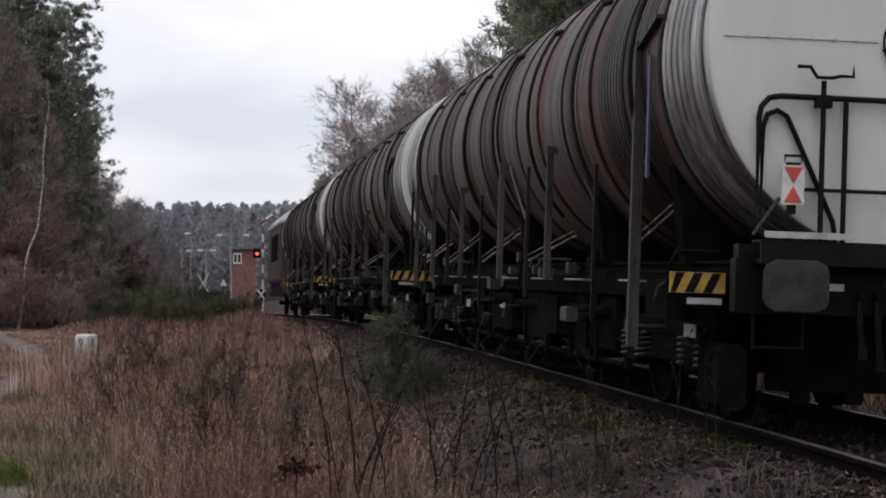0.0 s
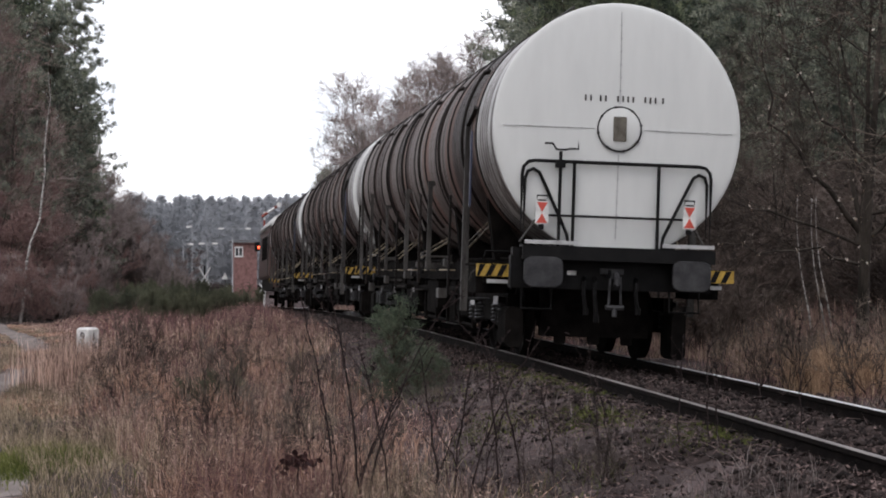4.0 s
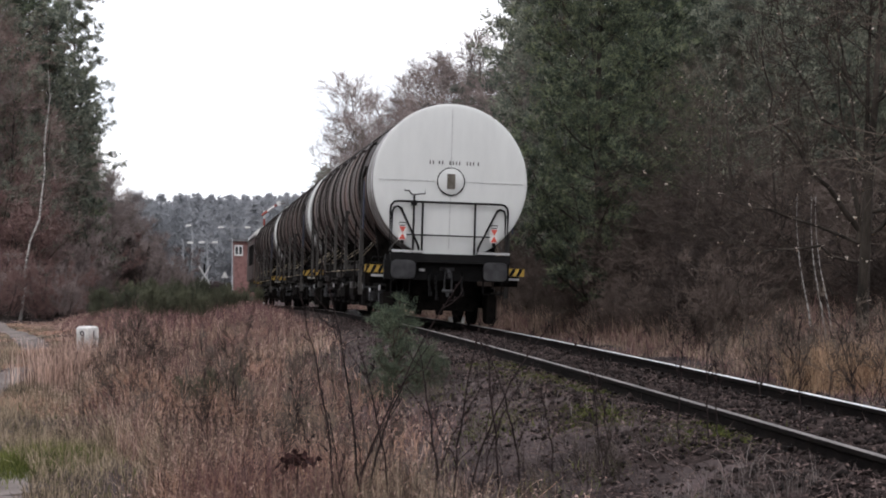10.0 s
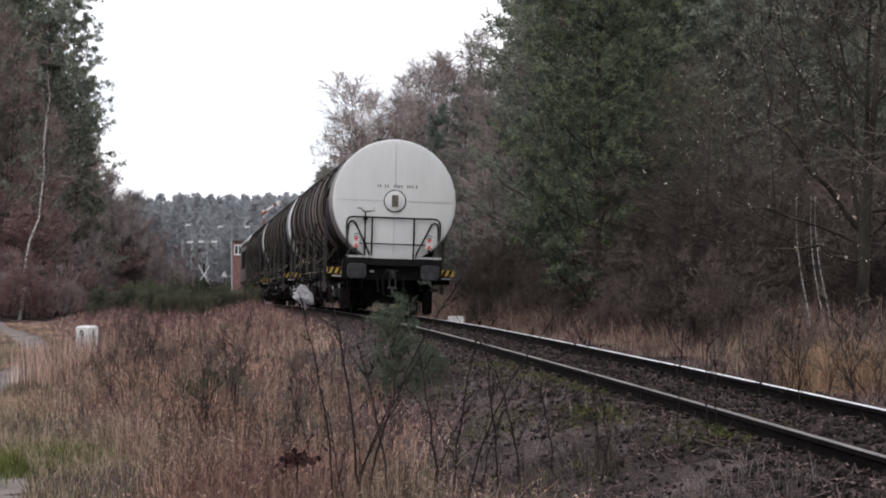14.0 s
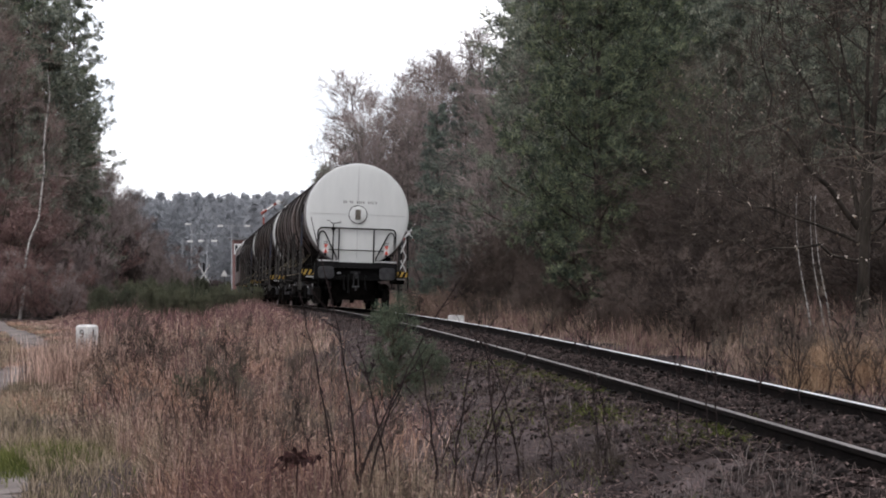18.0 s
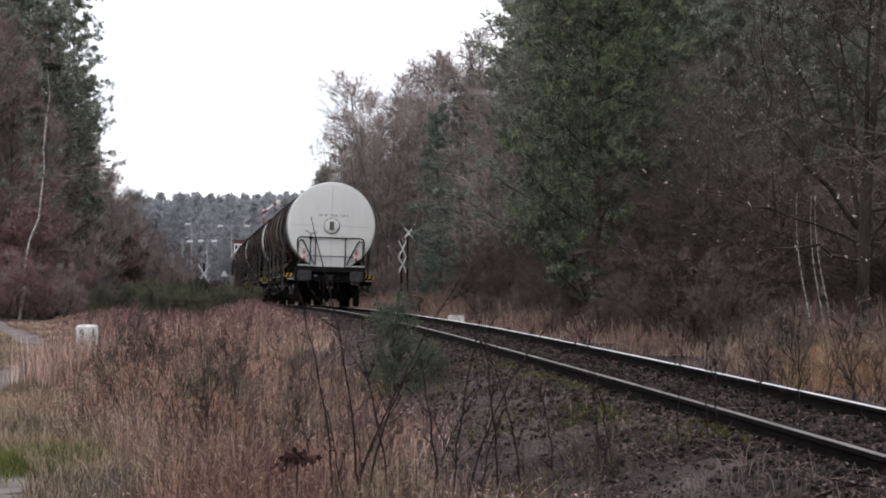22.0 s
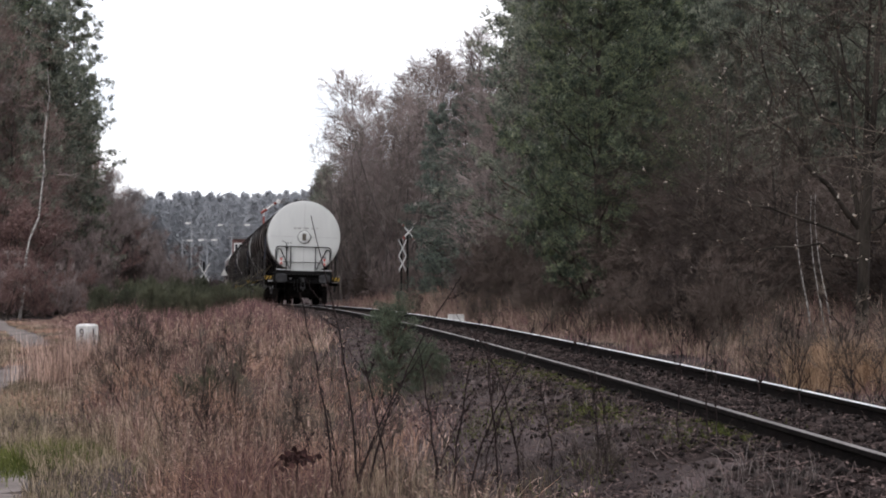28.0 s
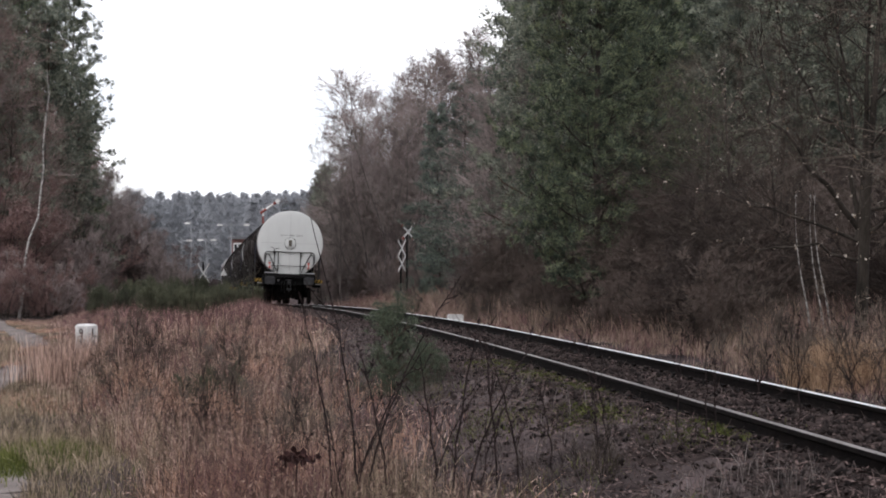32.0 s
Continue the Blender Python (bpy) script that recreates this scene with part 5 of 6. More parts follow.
grove(((165, 80, "thicket", 1.2), (195, 88, "oak2", .58), (225, 96, "oak3", .6), (255, 100, "thicket", 1.4), (240, 110, "oak2", .64), (280, 118, "thicket", 1.4), (210, 104, "grey", .58),
       (265, 125, "oak3", .5), (300, 130, "thicket", 1.3), (150, 92, "oak3", .75), (130, 78, "thicket", 1.2), (95, 97.9, "thicket", 1.5), (50, 89.8, "thicket2", 1.36), (10, 84.3, "thicket2", 1.36),
       (185, 112, "oak2", .7), (175, 100, "oak3", .66), (215, 118, "oak2", .62), (250, 132, "oak2", .6), (285, 140, "oak3", .55), (140, 110, "wood_pine", .9), (310, 150, "thicket", 1.3), (205, 86, "thicket2", 1.2),
       (235, 92, "thicket", 1.2), (-10, 95.2, "thicket2", 1.63), (75, 100.6, "thicket2", 1.5), (115, 84, "thicket", 1.3)))
grove(((195, 52, "broom", .9), (250, 50, "broom", .9), (275, 53, "broom", 1.0), (300, 50, "broom", .9), (320, 54, "broom", 1.0), (345, 52, "broom", 1.0), (230, 56, "broom", 1.0), (180, 56, "broom", .9), (330, 60, "broom", .9), (370, 58, "broom", .9), (395, 50, "broom", .8), (415, 56, "broom", .9), (345, 46, "broom", .8), (215, 48, "broom", .8), (440, 60, "broom", .8), (285, 46, "broom", .9)), "broom bushes")

plant("heather", -0.1269 * 20, 20, 0, .75, "heather bushes")
plant("heather", -0.1329 * 21, 21, 2, .6, "heather bushes")
# unseen trees added behind and beside the tripod to block low sky light
for i in range(26):
    a = rng_t.uniform(-2.6, 2.6)
    r = rng_t.uniform(13, 34)
    x, y = r * math.sin(a), 2 - r * math.cos(a)
    if abs(x) > .27 * y + 7 and abs(float(track_coords(x, y)[1])) > 5:
        plant(rng_t.choice(("wood_pine", "pine2", "oak2")), x, y, rng_t.uniform(0, 6.28), rng_t.uniform(.9, 1.2), "trees behind the tripod")


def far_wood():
    """The wooded rise behind the station: many small crowns that nobody could count, with haze in their colour."""
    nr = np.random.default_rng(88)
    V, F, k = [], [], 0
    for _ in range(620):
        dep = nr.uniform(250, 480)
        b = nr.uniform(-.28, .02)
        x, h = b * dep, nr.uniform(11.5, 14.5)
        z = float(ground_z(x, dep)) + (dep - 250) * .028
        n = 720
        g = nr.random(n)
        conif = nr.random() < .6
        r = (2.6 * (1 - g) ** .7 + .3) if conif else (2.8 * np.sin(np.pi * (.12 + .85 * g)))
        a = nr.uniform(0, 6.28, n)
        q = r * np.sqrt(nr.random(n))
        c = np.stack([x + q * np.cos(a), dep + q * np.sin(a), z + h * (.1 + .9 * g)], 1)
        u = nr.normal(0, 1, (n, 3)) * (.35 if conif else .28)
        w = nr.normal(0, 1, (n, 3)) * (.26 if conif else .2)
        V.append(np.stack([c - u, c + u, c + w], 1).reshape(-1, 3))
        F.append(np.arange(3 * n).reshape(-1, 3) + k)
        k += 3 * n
    tagged(new("far_wood", arrays_mesh("far_wood", np.concatenate(V), np.concatenate(F), M_FARWOOD)), "far mixed wood of pines and bare trees behind the station, coloured pale for haze", "woodland", kind="stuff")


far_wood()

# ---- station and line-side things ----
def kilometre_stone():
    x, y = -0.2003 * 27, 27
    k = thing("kilometre_stone", "whitewashed square kilometre stone half hidden in grass", "milestone", Matrix.Translation((x, y, float(ground_z(x, y)))) @ Matrix.Rotation(-.5, 4, "Z"))
    top = .22 - float(ground_z(x, y))
    b = Shape()
    hw = .118
    for z, q in ((-.2, hw), (top - .03, hw), (top, hw - .03)):
        b.v += [(-q, -q, z), (q, -q, z), (q, q, z), (-q, q, z)]
    for i in range(2):
        b.f += [(4 * i + j, 4 * i + (j + 1) % 4, 4 * i + 4 + (j + 1) % 4, 4 * i + 4 + j) for j in range(4)]
    b.f.append((8, 9, 10, 11))
    part("stone", b, M_STONE, k)
    for text, m in (("9", Matrix.Translation((0, -hw - .003, top - .2)) @ Matrix.Rotation(math.pi / 2, 4, "X")),
                    ("1", Matrix.Translation((hw + .003, 0, top - .2)) @ Matrix.Rotation(math.pi / 2, 4, "Z") @ Matrix.Rotation(math.pi / 2, 4, "X"))):
        cu = bpy.data.curves.new("figure", "FONT")
        cu.body, cu.size, cu.align_x, cu.extrude = text, .19, "CENTER", .002
        cu.materials.append(M_BLACK)
        o = new("painted_figure", cu)
        o.parent, o.matrix_basis = k, m


def white_marker():
    x, y = 0.0073 * 41.5, 41.5
    m = thing("marker_block", "small white concrete marker block beside the rail", "marker stone", Matrix.Translation((x, y, float(ground_z(x, y)))) @ Matrix.Rotation(.1, 4, "Z"))
    part("block", Shape().box(-.18, .18, -.1, .1, -.1, -.085 - float(ground_z(x, y)), .02), M_STONE, m)


def lamp_mast(x, y, h, arms, name="platform_lamp"):
    z = float(ground_z(x, y))
    m = thing(name, "tall grey steel lamp mast with white lamp heads", "lamp mast", Matrix.Translation((x, y, z)), group="station lamp masts")
    part("mast", Shape().tube([(0, 0, -.2), (0, 0, h)], [.10, .06], 8), M_GALV, m)
    for dx in arms:
        a = part("arm", Shape().tube([(0, 0, h - .35), (dx, 0, h - .3)], .04, 6), M_GALV, m)
        part("lamp_head", Shape().box(dx - .35, dx + .35, -.2, .2, h - .42, h - .2, .08), M_WHITEDULL, a)


def signal_box():
    x, y = -0.1119 * 235, 235
    z = float(ground_z(x, y)) - .3
    b = thing("signal_box", "two-storey red brick signal box with flat roof and white window", "building", Matrix.Translation((x, y, z)) @ Matrix.Rotation(.2, 4, "Z"))
    h = 3.9 - z
    part("wall", Shape().box(-1.45, 1.45, -1.8, 1.8, -.3, h, .02), M_BRICK, b)
    part("roof", Shape().box(-1.9, 1.9, -2.3, 2.3, h, h + .3, .05), M_ROOF, b)
    for wx in (-.95,):
        w = part("window", Shape().box(wx - .55, wx + .55, -1.86, -1.79, h - 1.9, h - .5, .01), M_WHITEDULL, b, "white framed window")
        for q in (-.25, .25):
            part("pane", Shape().box(wx + q - .17, wx + q + .17, -1.875, -1.86, h - 1.7, h - .7, .01), M_GLASS, w)


def light_signal():
    x, y = -0.1040 * 150, 150
    z = float(ground_z(x, y))
    m = thing("railway_signal", "railway signal on a white mast with raised arm and red light", "signal", Matrix.Translation((x, y, z)))
    h = 2.75 - z
    part("mast", Shape().tube([(.46, 0, -.2), (.46, 0, h + 2.8)], .07, 8), M_WHITEDULL, m, "white mast")
    for k in range(4):
        part("mast_band", Shape().tube([(.46, 0, h - 2.4 + 1.3 * k), (.46, 0, h - 1.8 + 1.3 * k)], .078, 8), M_ARM, m, "faded red band")
    sc = part("signal_screen", Shape().box(-.35, .3, -.12, .12, h - .55, h + .25, .03), M_BLACK, m)
    part("lens", Shape().revolve([(-.2, .02), (-.17, .13), (-.12, .13)], 0, h - .2, 16), M_LAMPGLOW, sc, "glowing red lens")
    pl = part("mast_plate", Shape().box(.01, .65, -.1, -.07, h - 4.1, h - 3.2, .01), M_BLACK, m, "black plate with a white cross")
    part("cross", Shape().tube([(.05, -.11, h - 4.05), (.61, -.11, h - 3.25)], .06, 4).tube([(.61, -.115, h - 4.05), (.05, -.115, h - 3.25)], .06, 4), M_WHITEDULL, pl)
    top = h + 2.7
    ar = part("signal_arm", Shape().tube([(.26, -.16, top - .33), (1.62, -.16, top + .62)], .10, 4), M_ARM, m, "red and white signal arm")
    part("stripe", Shape().tube([(.75, -.2, top + .01), (1.35, -.2, top + .43)], .09, 4), M_WHITEDULL, ar)
    part("disc", Shape().revolve([(-.3, .2), (-.26, .2)], 1.72, top + .68, 16), M_WHITEDULL, ar)


def small_triangle():
    x, y = -0.1231 * 120, 120
    z = float(ground_z(x, y))
    m = thing("triangle_sign", "small white triangular trackside sign on a post", "sign", Matrix.Translation((x, y, z)))
    h = .12 - z
    part("board", Shape().add([(-.24, 0, h), (.24, 0, h), (0, 0, h + .46), (-.24, .02, h), (.24, .02, h), (0, .02, h + .46)], [(0, 1, 2), (5, 4, 3), (0, 3, 4, 1), (1, 4, 5, 2), (2, 5, 3, 0)]), M_WHITEDULL, m)
    part("post", Shape().tube([(0, .04, -.2), (0, .04, h + .2)], .03, 6), M_POLE, m)


def crossing_sign(x, y, turn, top, crosses, label, tips):
    """Crosses of two slanting arms on a dark post; crosses: (height of the middle, half width, half height)."""
    z = float(ground_z(x, y))
    m = thing("crossing_sign", label, "level crossing sign", Matrix.Translation((x, y, z)) @ Matrix.Rotation(turn, 4, "Z"), group="level crossing signs")
    part("post", Shape().tube([(0, .06, -.2), (0, .06, top - z)], .055, 8), M_BLACK, m, "dark post")
    for zc, dx, dz in crosses:
        zc -= z
        for q in (-1, 1):
            yq, wv = -.02 - .012 * q, .07
            c = Shape().add([(e * dx, yq + t, zc + q * e * dz + w * wv) for t in (0, .02) for e, w in ((-1, -1), (1, -1), (1, 1), (-1, 1))],
                            [(0, 1, 2, 3), (7, 6, 5, 4), (0, 4, 5, 1), (1, 5, 6, 2), (2, 6, 7, 3), (3, 7, 4, 0)])
            a = part("arm", c, M_WHITEDULL, m, "white arm")
            if tips:
                for e in (-1, 1):
                    ex, ez = e * dx * .82, zc + q * e * dz * .82
                    part("tip", Shape().box(ex - dx * .17, ex + dx * .17, yq - .006, yq + .026, ez - dz * .2, ez + dz * .2, .01), M_ARM, a, "red tip")


kilometre_stone()
white_marker()
lamp_mast(-0.1415 * 225, 225, 9.3, (-.45,))
lamp_mast(-0.1466 * 215, 215, 7.2, (.9,))
lamp_mast(-0.1329 * 215, 215, 7.1, (-.7, .9))
lamp_mast(-0.1189 * 228, 228, 9.5, (-1.45, 2.0))
signal_box()
light_signal()
crossing_sign(-0.1345 * 112, 112, .25, 1.05, ((.35, .36, .6),), "white crossing sign seen from behind", False)
crossing_sign(-0.0229 * 98, 98, 1.1, 2.35, ((1.85, .42, .42), (1.0, .42, .42)), "white crossing sign of two crosses seen aslant", False)
crossing_sign(-0.0194 * 97, 97, 1.0, 2.75, ((2.72, .62, .42),), "red and white crossing sign on a dark post", True)
small_triangle()

# ---- grasses and undergrowth ----
def blades(rng, x, y, height, width, lean, mat, name, label, category="grass"):
    """Bent blades as three-piece ribbons, one island each."""
    n = len(x)
    z = ground_z(x, y) - .02
    az, tilt = rng.uniform(0, 2 * np.pi, n), np.abs(rng.normal(0, lean, n))
    fx, fy = np.cos(az) * tilt, np.sin(az) * tilt
    sx, sy = -np.sin(az + rng.normal(0, 1.2, n)), np.cos(az + rng.normal(0, 1.2, n))
    base = np.stack([x, y, z], 1)
    side = np.stack([sx, sy, np.zeros(n)], 1)
    pts = []
    for f, w in ((0, 1.0), (.5, .85), (1.0, .12)):
        c = base + np.stack([fx * height * f ** 1.8, fy * height * f ** 1.8, height * f * (1 - .18 * f * tilt)], 1)
        pts += [c - side * (width * w)[:, None], c + side * (width * w)[:, None]]
    v = np.stack(pts, 1).reshape(-1, 3)
    f = np.array([(0, 1, 3), (0, 3, 2), (2, 3, 5), (2, 5, 4)])[None] + (np.arange(n) * 6)[:, None, None]
    return tagged(new(name, arrays_mesh(name, v, f.reshape(-1, 3), mat)), label, category, kind="stuff")


def clumped(rng, x, y, scale):
    """Patchiness of growth, 0 to 1."""
    return .5 + .25 * (np.sin(x * 1.9 / scale + 2.1 * np.sin(y * .8 / scale)) + np.sin(y * 1.3 / scale + 1.7 * np.sin(x * 1.1 / scale + 2)))


def build_grass():
    rng = np.random.default_rng(3)
    n = 690000
    y = 9 + 60 * rng.random(n) ** 2.0
    x = rng.uniform(-1, 1, n) * (y * .265 + 1.2)
    s, d = track_coords(x, y)
    gap = path_gap(x, y)
    thick = clumped(rng, x, y, 1.4)
    # the grass grows up to the rails further on
    far_on = np.clip((y - 25) / 11, 0, 1)
    edge = np.clip((-d - 2.0 + .3 * far_on - .9 * thick * (1 - .5 * far_on)) / (2.0 - 1.0 * far_on), 0, 1)
    keep = (rng.random(n) < edge) & (gap > np.where(y < 18.5, 1.15, np.where(y < 21, .8, .55)) + .3 * rng.random(n)) & (rng.random(n) < .4 + .6 * thick)
    x, y, th, gap, edge = x[keep], y[keep], thick[keep], gap[keep], edge[keep]
    heath = (clumped(rng, x + 7, y, .8) > .62) & (rng.random(len(x)) < .6)
    # heath takes over towards the wood; extra nearer stems stand for shade on grass
    heath |= rng.random(len(x)) < np.clip((y - 31) / 16, 0, .85)
    h = rng.uniform(.15, .7, len(x)) * (.6 + .5 * th) * (.55 + .45 * edge) * np.clip(.45 + .35 * gap, .5, 1) * np.clip(y / 30, 1, 1.3)
    h *= np.where(y > 19, np.clip((x / y + .229) / .045, .2, 1), 1) * (1 - .4 * np.clip((y - 30) / 10, 0, 1))
    w = rng.uniform(.0012, .0030, len(x)) * np.clip(y / 15, 1, 4)
    kind = np.clip(clumped(rng, x * 1.3 + 2, y * .7, .9) + rng.normal(0, .22, len(x)), 0, 1)
    olive, russet = ~heath & (kind < .46), ~heath & (kind > .68)
    plain = ~heath & ~olive & ~russet
    blades(rng, x[plain], y[plain], h[plain], w[plain], .7, M_GRASS, "tall_grass", "tall dry tan grass beside the track")
    blades(rng, x[olive], y[olive], h[olive] * .9, w[olive], .55, M_OLIVE, "olive_grass", "olive-brown grass mixed into the dry grass")
    blades(rng, x[russet], y[russet], h[russet], w[russet], .7, M_RUSSET, "russet_grass", "russet dry grass in patches beside the track")
    blades(rng, x[heath], y[heath], h[heath] * 1.15, w[heath] * .8, .35, M_HEATH, "heath_stems", "dark reddish dry heath stems among the grass", "heath")
    # single dark stalks that stand above the grass
    st = rng.integers(0, len(x), 9000)
    blades(rng, x[st], y[st], np.minimum(h[st] * rng.uniform(1.3, 2.0, len(st)), .85), np.full(len(st), .0016) * np.clip(y[st] / 15, 1, 4), .22, M_STALK, "dry_stalks",
           "thin dark dead stalks above the grass", "grass")
    # seed heads and curled leaves that speckle the grass
    m = len(x)
    i = rng.integers(0, m, 190000)
    lift = h[i] * rng.uniform(.35, 1.0, len(i))
    c = np.stack([x[i] + rng.normal(0, .12, len(i)), y[i] + rng.normal(0, .12, len(i)), ground_z(x[i], y[i]) + lift], 1)
    u, q = rng.normal(0, 1, (len(i), 3)), rng.normal(0, 1, (len(i), 3))
    k = (rng.uniform(.004, .011, len(i)) * np.clip(y[i] / 20, 1, 1.7))[:, None]
    v = np.stack([c - u * k, c + q * k * .5, c + u * k], 1).reshape(-1, 3)
    tagged(new("seed_heads", arrays_mesh("seed_heads", v, np.arange(len(v)).reshape(-1, 3), M_GRASS)), "tan seed heads and curled leaves in the dry grass", "grass", kind="stuff")
    # tall tufts round the kilometre stone
    n = 2600
    x, y = -0.2003 * 26.4 + rng.normal(0, .45, n), 26.2 + rng.normal(0, .45, n)
    blades(rng, x, y, rng.uniform(.5, .82, n), rng.uniform(.002, .005, n), .3, M_GRASS, "stone_tufts", "dry grass tufts round the kilometre stone")
    # short grass round the tripod
    n = 26000
    x, y = rng.uniform(-9, 4.5, n), rng.uniform(-6, 9.2, n)
    k = (path_gap(x, y) > .55) & (track_coords(x, y)[1] < -2.4) & (rng.random(n) < .3 + .7 * clumped(rng, x, y, 1.2))
    x, y = x[k], y[k]
    blades(rng, x, y, rng.uniform(.05, .3, len(x)), rng.uniform(.002, .004, len(x)), .7, M_OLIVE, "tripod_grass", "short olive-brown grass round the tripod")
    # right verge
    n = 190000
    sv = -18 + 120 * rng.random(n) ** 1.7
    dv = 2.35 + 7.8 * rng.random(n) ** 1.1
    x = ORIGIN.x + T_DIR.x * sv + N_DIR.x * dv
    y = ORIGIN.y + T_DIR.y * sv + N_DIR.y * dv
    th = clumped(rng, x, y, 1.0)
    k = (rng.random(n) < .2 + .8 * th) & (np.abs(x) < y * .265 + 1)
    x, y, th, dv = x[k], y[k], th[k], dv[k]
    heath = (clumped(rng, x + 3, y, .7) > .55) & (rng.random(len(x)) < .5)
    h = rng.uniform(.12, .7, len(x)) * (.4 + .7 * th) * np.clip((dv - 2.1) / 2.0, .2, 2.0)
    w = rng.uniform(.0014, .0032, len(x)) * np.clip(y / 15, 1, 4)
    ol = ~heath & (clumped(rng, x + 9, y, .6) > .55) & (rng.random(len(x)) < .75)
    blades(rng, x[ol], y[ol], h[ol] * .8, w[ol], .7, M_OLIVE, "verge_olive_grass", "olive-brown grass along the wood's edge")
    heath2 = heath | ol
    blades(rng, x[~heath2], y[~heath2], h[~heath2], w[~heath2], 1.0, M_GRASSPALE, "verge_grass", "pale straw-coloured dry grass along the wood's edge")
    blades(rng, x[heath], y[heath], h[heath], w[heath], .25, M_HEATH, "verge_heath", "dark reddish dry stems along the wood's edge", "heath")
    # tall grass at the foot of the thicket
    n = 92000
    sv, dv = -16 + 70 * rng.random(n) ** 1.4, rng.uniform(3.0, 6.8, n)
    x, y = ORIGIN.x + T_DIR.x * sv + N_DIR.x * dv, ORIGIN.y + T_DIR.y * sv + N_DIR.y * dv
    th = clumped(rng, x, y, .9)
    k = rng.random(n) < .25 + .75 * th
    x, y, th, dv = x[k], y[k], th[k], dv[k]
    h = rng.uniform(.3, 1.02, len(x)) * (.65 + .45 * th) * np.clip((dv - 2.6) / 1.6, .3, 1)
    w = rng.uniform(.0014, .003, len(x)) * np.clip(y / 15, 1, 4)
    k = rng.random(len(x)) < .28
    purple = ~k & (clumped(rng, x + 5, y, .5) > .6) & (rng.random(len(x)) < .7)
    blades(rng, x[purple], y[purple], h[purple] * .9, w[purple], .3, M_HEATH, "thicket_heath", "dark reddish dry stems at the foot of the thicket", "heath")
    x, y, h, w, k = x[~purple], y[~purple], h[~purple], w[~purple], k[~purple]
    blades(rng, x[~k], y[~k], h[~k], w[~k], .75, M_GRASSPALE, "thicket_grass", "tall pale dry grass at the foot of the thicket")
    blades(rng, x[k], y[k], h[k], w[k], .75, M_OLIVE, "thicket_olive_grass", "tall olive-brown grass at the foot of the thicket")
    # a bright tussock patch on the verge
    n = 8500
    c = Vector((0.2235 * 22.6, 22.6))
    x, y = c.x + rng.normal(0, .23, n), c.y + rng.normal(0, .5, n)
    blades(rng, x, y, rng.uniform(.1, .75, n), rng.uniform(.0016, .0034, n), .8, M_STRAW, "straw_tussock", "bright straw-yellow grass tussock on the verge")
    # green tufts by the path and on the ballast shoulder
    n = 30000
    y = 9 + 30 * rng.random(n) ** 1.6
    x = rng.uniform(-1, 1, n) * (y * .265 + 1)
    gap, (s, d) = path_gap(x, y), track_coords(x, y)
    k = ((gap > .35) & (gap < 1.6) & (rng.random(n) < .9)) | ((d < -1.9) & (d > -4.2) & (clumped(rng, x, y, .8) > .68))
    x, y = x[k], y[k]
    blades(rng, x, y, rng.uniform(.03, .13, len(x)), rng.uniform(.002, .005, len(x)), .5, M_GREEN, "green_grass", "short green grass and moss tufts")
    # short dry turf between path and tall grass
    n = 60000
    y = 9 + 28 * rng.random(n) ** 1.5
    x = -.25 * y + rng.normal(0, .9, n)
    gap = path_gap(x, y)
    k = (gap > .3) & (gap < 1.7) & (track_coords(x, y)[1] < -3)
    x, y = x[k], y[k]
    blades(rng, x, y, rng.uniform(.04, .2, len(x)), rng.uniform(.002, .004, len(x)), .7, M_OLIVE, "short_turf", "short olive-brown turf beside the footpath")
    # turf along the path further on
    n = 46000
    y = 21 + 42 * rng.random(n) ** 1.2
    x = np.interp(y, PATH_LINE[:, 1], PATH_LINE[:, 0]) + rng.normal(0, 1.2, n)
    gap = path_gap(x, y)
    k = (gap > .26 + .1 * rng.random(n)) | ((y > 30) & (y < 36))
    x, y = x[k], y[k]
    h = rng.uniform(.03, .11, len(x))
    k = clumped(rng, x, y, .7) > .45
    blades(rng, x[~k], y[~k], h[~k], rng.uniform(.003, .006, len(x))[~k] * 1.4, .7, M_RUSSET, "path_turf", "short russet turf along the footpath")
    blades(rng, x[k], y[k], h[k], rng.uniform(.003, .006, len(x))[k] * 1.4, .7, M_OLIVE, "path_olive_turf", "short olive-green turf along the footpath")
    # moss cushions and weeds on the shoulder
    n = 14000
    c = np.array([(1.05, 19.9), (1.5, 18.2), (1.97, 13.4), (2.3, 13.9), (.7, 22.0), (.45, 16.5), (1.3, 15.2)])[rng.integers(0, 7, n)]
    x, y = c[:, 0] + rng.normal(0, .2, n), c[:, 1] + rng.normal(0, .5, n)
    blades(rng, x, y, rng.uniform(.01, .06, n), rng.uniform(.003, .008, n), .8, M_MOSS, "moss", "yellow-green moss cushions on the dark soil", "moss")
    n = 9000
    x, y = -3.75 + rng.normal(0, .26, n), 16.6 + rng.normal(0, .8, n)
    blades(rng, x, y, rng.uniform(.03, .12, n), rng.uniform(.002, .006, n), .7, M_GREEN, "green_turf", "bright green turf beside the footpath")
    n = 40000
    s = -15 + 45 * rng.random(n) ** 1.5
    d = -1.3 - 3.0 * rng.random(n) ** .8
    x, y = ORIGIN.x + T_DIR.x * s + N_DIR.x * d, ORIGIN.y + T_DIR.y * s + N_DIR.y * d
    k = rng.random(n) < clumped(rng, x, y, .6) ** 1.5
    x, y = x[k], y[k]
    blades(rng, x, y, rng.uniform(.03, .26, len(x)), rng.uniform(.001, .0028, len(x)), .8, M_WEED, "dry_weeds", "grey dead thin weeds on the ballast shoulder", "weeds")


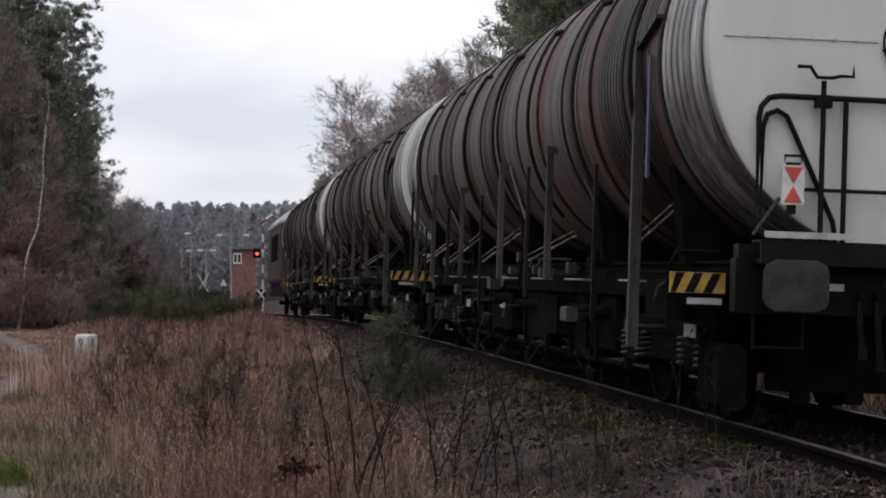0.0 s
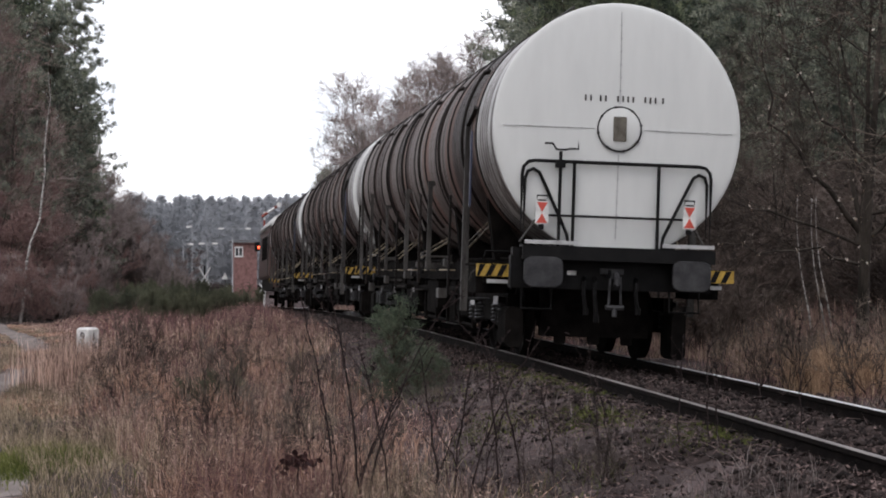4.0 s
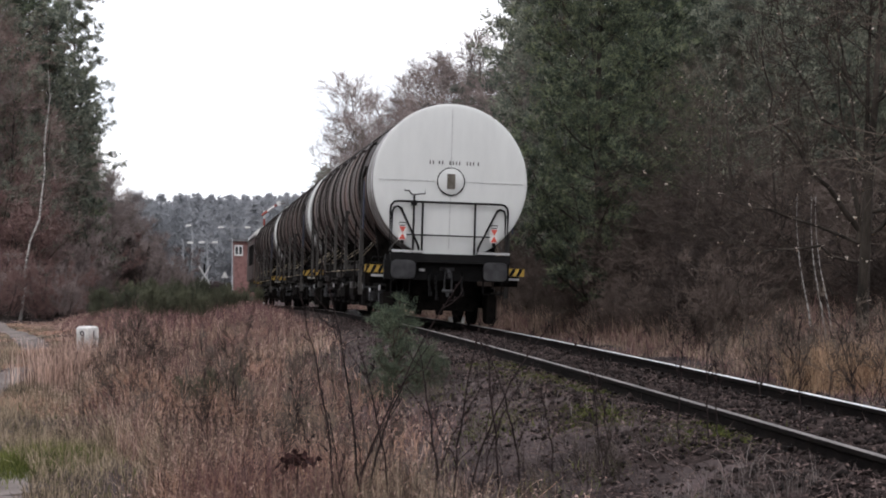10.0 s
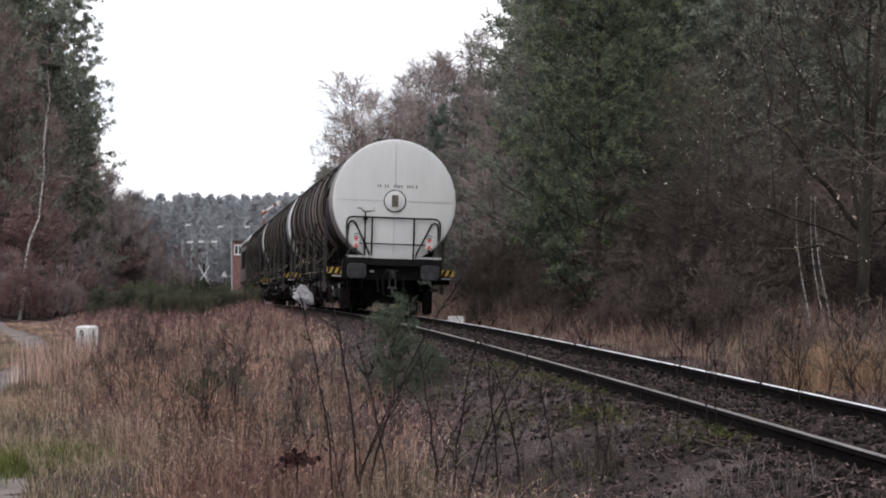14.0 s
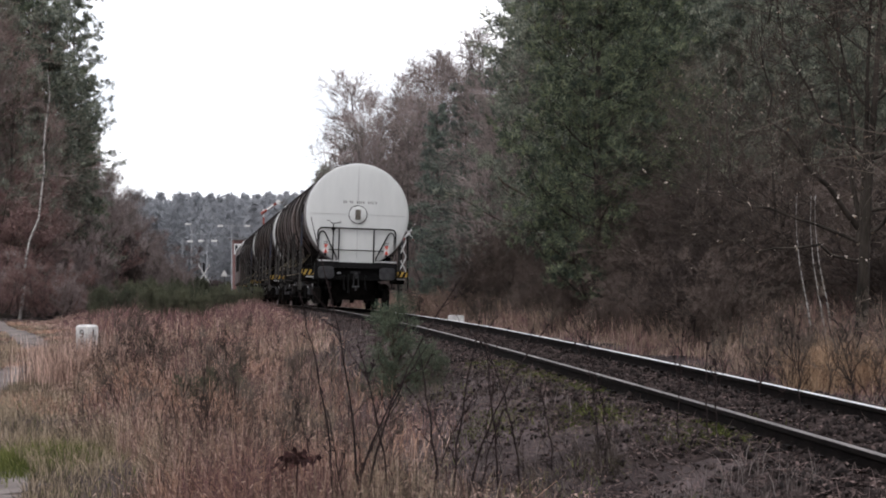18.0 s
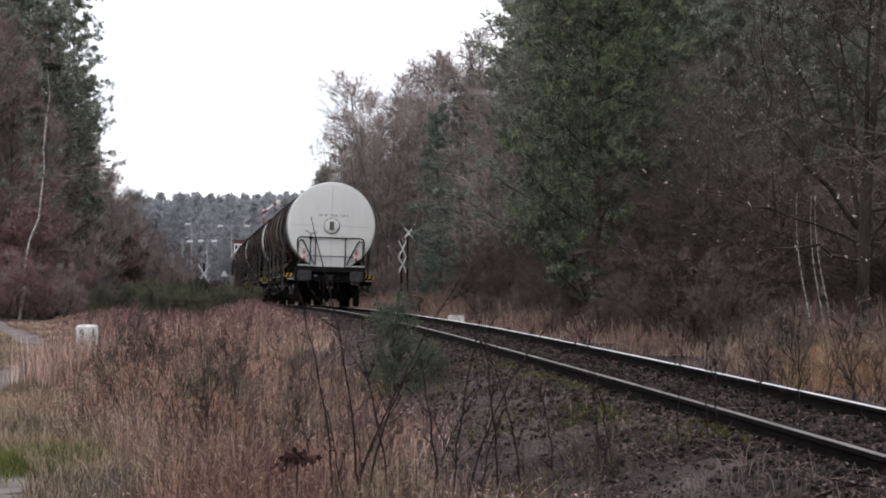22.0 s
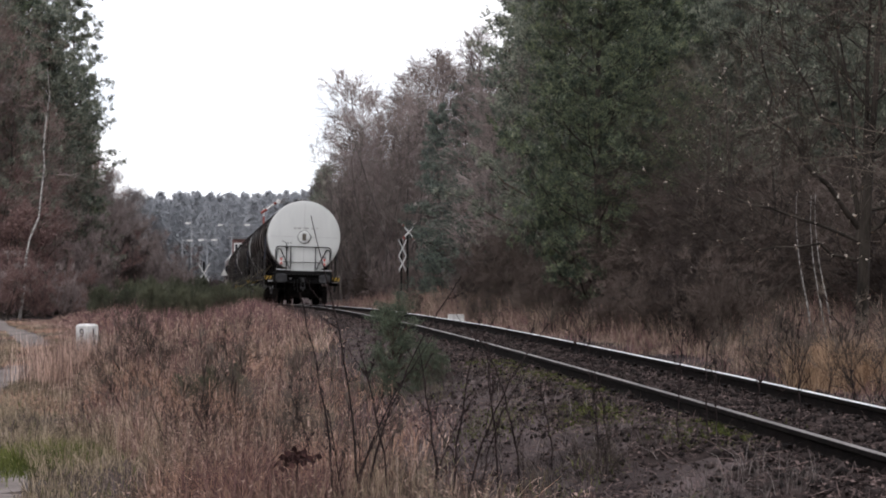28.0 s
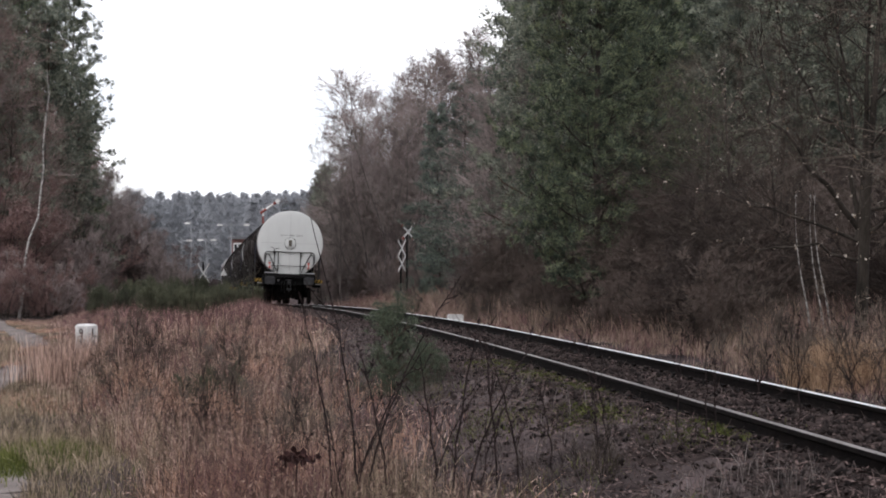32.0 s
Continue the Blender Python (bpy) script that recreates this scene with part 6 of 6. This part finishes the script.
def scatter_litter():
    """Dead leaves and bits of twig on the shoulders and between the rails."""
    rng = np.random.default_rng(17)
    n = 60000
    s = -16 + 60 * rng.random(n) ** 1.8
    d = np.where(rng.random(n) < .8, np.clip(rng.normal(-2.6, 1.1, n), -5.5, 3.4), rng.uniform(-1.5, 3, n))
    x = ORIGIN.x + T_DIR.x * s + N_DIR.x * d
    y = ORIGIN.y + T_DIR.y * s + N_DIR.y * d
    c = np.stack([x, y, ground_z(x, y) + rng.uniform(.008, .035, n)], 1)
    u = rng.normal(0, 1, (n, 3)) * (1, 1, .35)
    u /= np.linalg.norm(u, axis=1, keepdims=True)
    w = np.cross(u, rng.normal(0, 1, (n, 3)) * (.3, .3, 1))
    w /= np.linalg.norm(w, axis=1, keepdims=True)
    twig = rng.random(n) < .35
    a = np.where(twig, rng.uniform(.05, .14, n), rng.uniform(.008, .022, n))[:, None]
    b = np.where(twig, rng.uniform(.002, .004, n), rng.uniform(.005, .015, n))[:, None]
    v = np.stack([c - u * a, c + w * b, c + u * a, c - w * b], 1).reshape(-1, 3)
    f = (np.array([(0, 1, 2), (0, 2, 3)])[None] + (np.arange(n) * 4)[:, None, None]).reshape(-1, 3)
    tagged(new("leaf_litter", arrays_mesh("leaf_litter", v, f, M_LITTER)), "brown dead leaves and twigs on the dark soil", "leaf litter", kind="stuff")


def sapling(x, y, pts, r, seed):
    """A dark bare sapling with buds: one main stem and side shoots."""
    rng = random.Random(seed)
    z = float(ground_z(x, y))
    t = thing("sapling", "thin dark leafless sapling with budded shoots", "sapling", Matrix.Translation((x, y, z)), group="saplings in the grass")
    stem = [Vector(p) for p in pts]
    fine = []
    for i in range(len(stem) - 1):
        for q in range(4):
            fine.append(stem[i].lerp(stem[i + 1], q / 4) + Vector((rng.gauss(0, .006), rng.gauss(0, .006), 0)))
    fine.append(stem[-1])
    s = Shape().tube(fine, [r * (1 - .75 * i / len(fine)) for i in range(len(fine))], 6)
    for _ in range(5):
        p, d = along(fine, rng.uniform(.25, .95))
        a, _d = limb(rng, p, turn_from(d, rng.uniform(.4, .9), rng.uniform(0, 6.28)), rng.uniform(.1, .36), .1, .06, 4)
        sh = Shape().tube(a, [r * .42 * (1 - .6 * q / 4) for q in range(5)], 4, False)
        for _ in range(4):
            b, _d = along(a, rng.random())
            sh.tube([b, b + Vector((rng.gauss(0, .012), rng.gauss(0, .012), .016))], [.006, .002], 4)
        part("shoot", sh, M_BARKDARK, t)
    for _ in range(14):
        b, _d = along(fine, rng.uniform(.15, 1))
        s.tube([b, b + Vector((rng.gauss(0, .012), rng.gauss(0, .012), .014))], [.0075, .002], 4)
    part("stem", s, M_BARKDARK, t)


def build_saplings():
    # foot (bearing, depth), top offsets in metres and height
    rows = ((594, 12.5, -.25, 1.64), (641, 12.5, -.36, 2.15), (640, 12.8, .72, 1.72), (800, 12.4, .2, 1.37), (822, 12.6, .6, 1.31), (885, 12.3, -.12, 1.2), (690, 12.7, -.23, 1.22), (775, 12.9, -.14, 1.16),
            (1062, 12.6, -.1, .83), (1201, 12.8, .03, .77), (1253, 13, -.01, .74), (1270, 12.7, -.02, .65), (1417, 14, -.02, .9), (842, 12.5, .41, 1.05), (926, 12.5, -.3, 1.19), (616, 12.6, .38, .9),
            (617, 12.4, .58, 1.31), (830, 12.7, -.47, .9), (610, 12.3, -.18, 1.02), (1083, 12.6, -.2, .9), (560, 13.5, -.2, .9), (980, 13.2, -.1, .6), (1330, 13.4, .15, .6), (760, 12.6, .3, .8))
    for i, (col, dep, off, h) in enumerate(rows):
        x = (col - 784) / 3144.5 * dep
        sapling(x, dep, [(0, 0, -.05), (off * .2, .05, h * .35), (off * .55, .02, h * .7), (off, 0, h)], .0085 if h > 1.1 else .006, 100 + i)
    for col, dep, size, turn in ((702, 21.5, .95, 1), (757, 20.8, .5, 2.2), (686, 21, .42, 4), (781, 21, .32, 3), (733, 20.6, .42, 5)):
        plant("young_pine", (col - 784) / 3144.5 * dep, dep, turn, size, "young pines")
    rng = random.Random(9)
    for i in range(44):
        dep = rng.uniform(13.5, 34)
        col = rng.uniform(150, 780)
        x = (col - 784) / 3144.5 * dep
        if float(track_coords(x, dep)[1]) < -3.2 and float(path_gap(x, dep)) > 1.2:
            plant("shrub", x, dep, rng.uniform(0, 6.28), rng.uniform(.35, .7), "bare shrubs in the grass")
    for i in range(18):
        p = on_track(rng.uniform(-13, 6), rng.uniform(-4.0, -2.1))
        plant("shrub", p.x, p.y, rng.uniform(0, 6.28), rng.uniform(.14, .3), "small shrubs on the shoulder")
    for i in range(40):
        s, d = rng.uniform(-12, 40), rng.uniform(2.6, 6.0)
        p = on_track(s, d)
        plant("shrub", p.x, p.y, rng.uniform(0, 6.28), rng.uniform(.4, .85), "bare shrubs on the verge")
    for col, dep, size in ((1385, 22.5, .8), (1400, 23.5, .7), (1366, 23, .6), (1538, 19.5, .75), (1290, 26, .6)):
        plant("shrub", (col - 784) / 3144.5 * dep, dep, rng.uniform(0, 6.28), size, "bare shrubs on the verge")
    x, y = -0.0833 * 12.6, 12.6
    nr = np.random.default_rng(4)
    c = nr.normal(0, 1, (70, 3)) * (.07, .055, .025) + (x, y, float(ground_z(x, y)) + .5)
    nd = nr.normal(0, 1, (70, 3))
    nd /= np.linalg.norm(nd, axis=1, keepdims=True)
    u = np.cross(nd, nr.normal(0, 1, (70, 3)))
    u /= np.linalg.norm(u, axis=1, keepdims=True)
    w = np.cross(nd, u)
    v = np.stack([c - u * .036, c + w * .024, c + u * .036, c - w * .024], 1).reshape(-1, 3)
    f = (np.array([(0, 1, 2), (0, 2, 3)])[None] + (np.arange(70) * 4)[:, None, None]).reshape(-1, 3)
    dl = thing("withered_plant", "clump of dark withered leaves on a dry stem", "plant", pose(0, 0, 0))
    part("leaves", arrays_mesh("leaves", v, f, M_LEAFDARK), None, dl)
    part("stem", Shape().tube([(x, y, float(ground_z(x, y)) - .05), (x + .02, y, float(ground_z(x, y)) + .5)], .006, 5), M_BARKDARK, dl)


build_grass()
scatter_litter()
build_saplings()

motions()
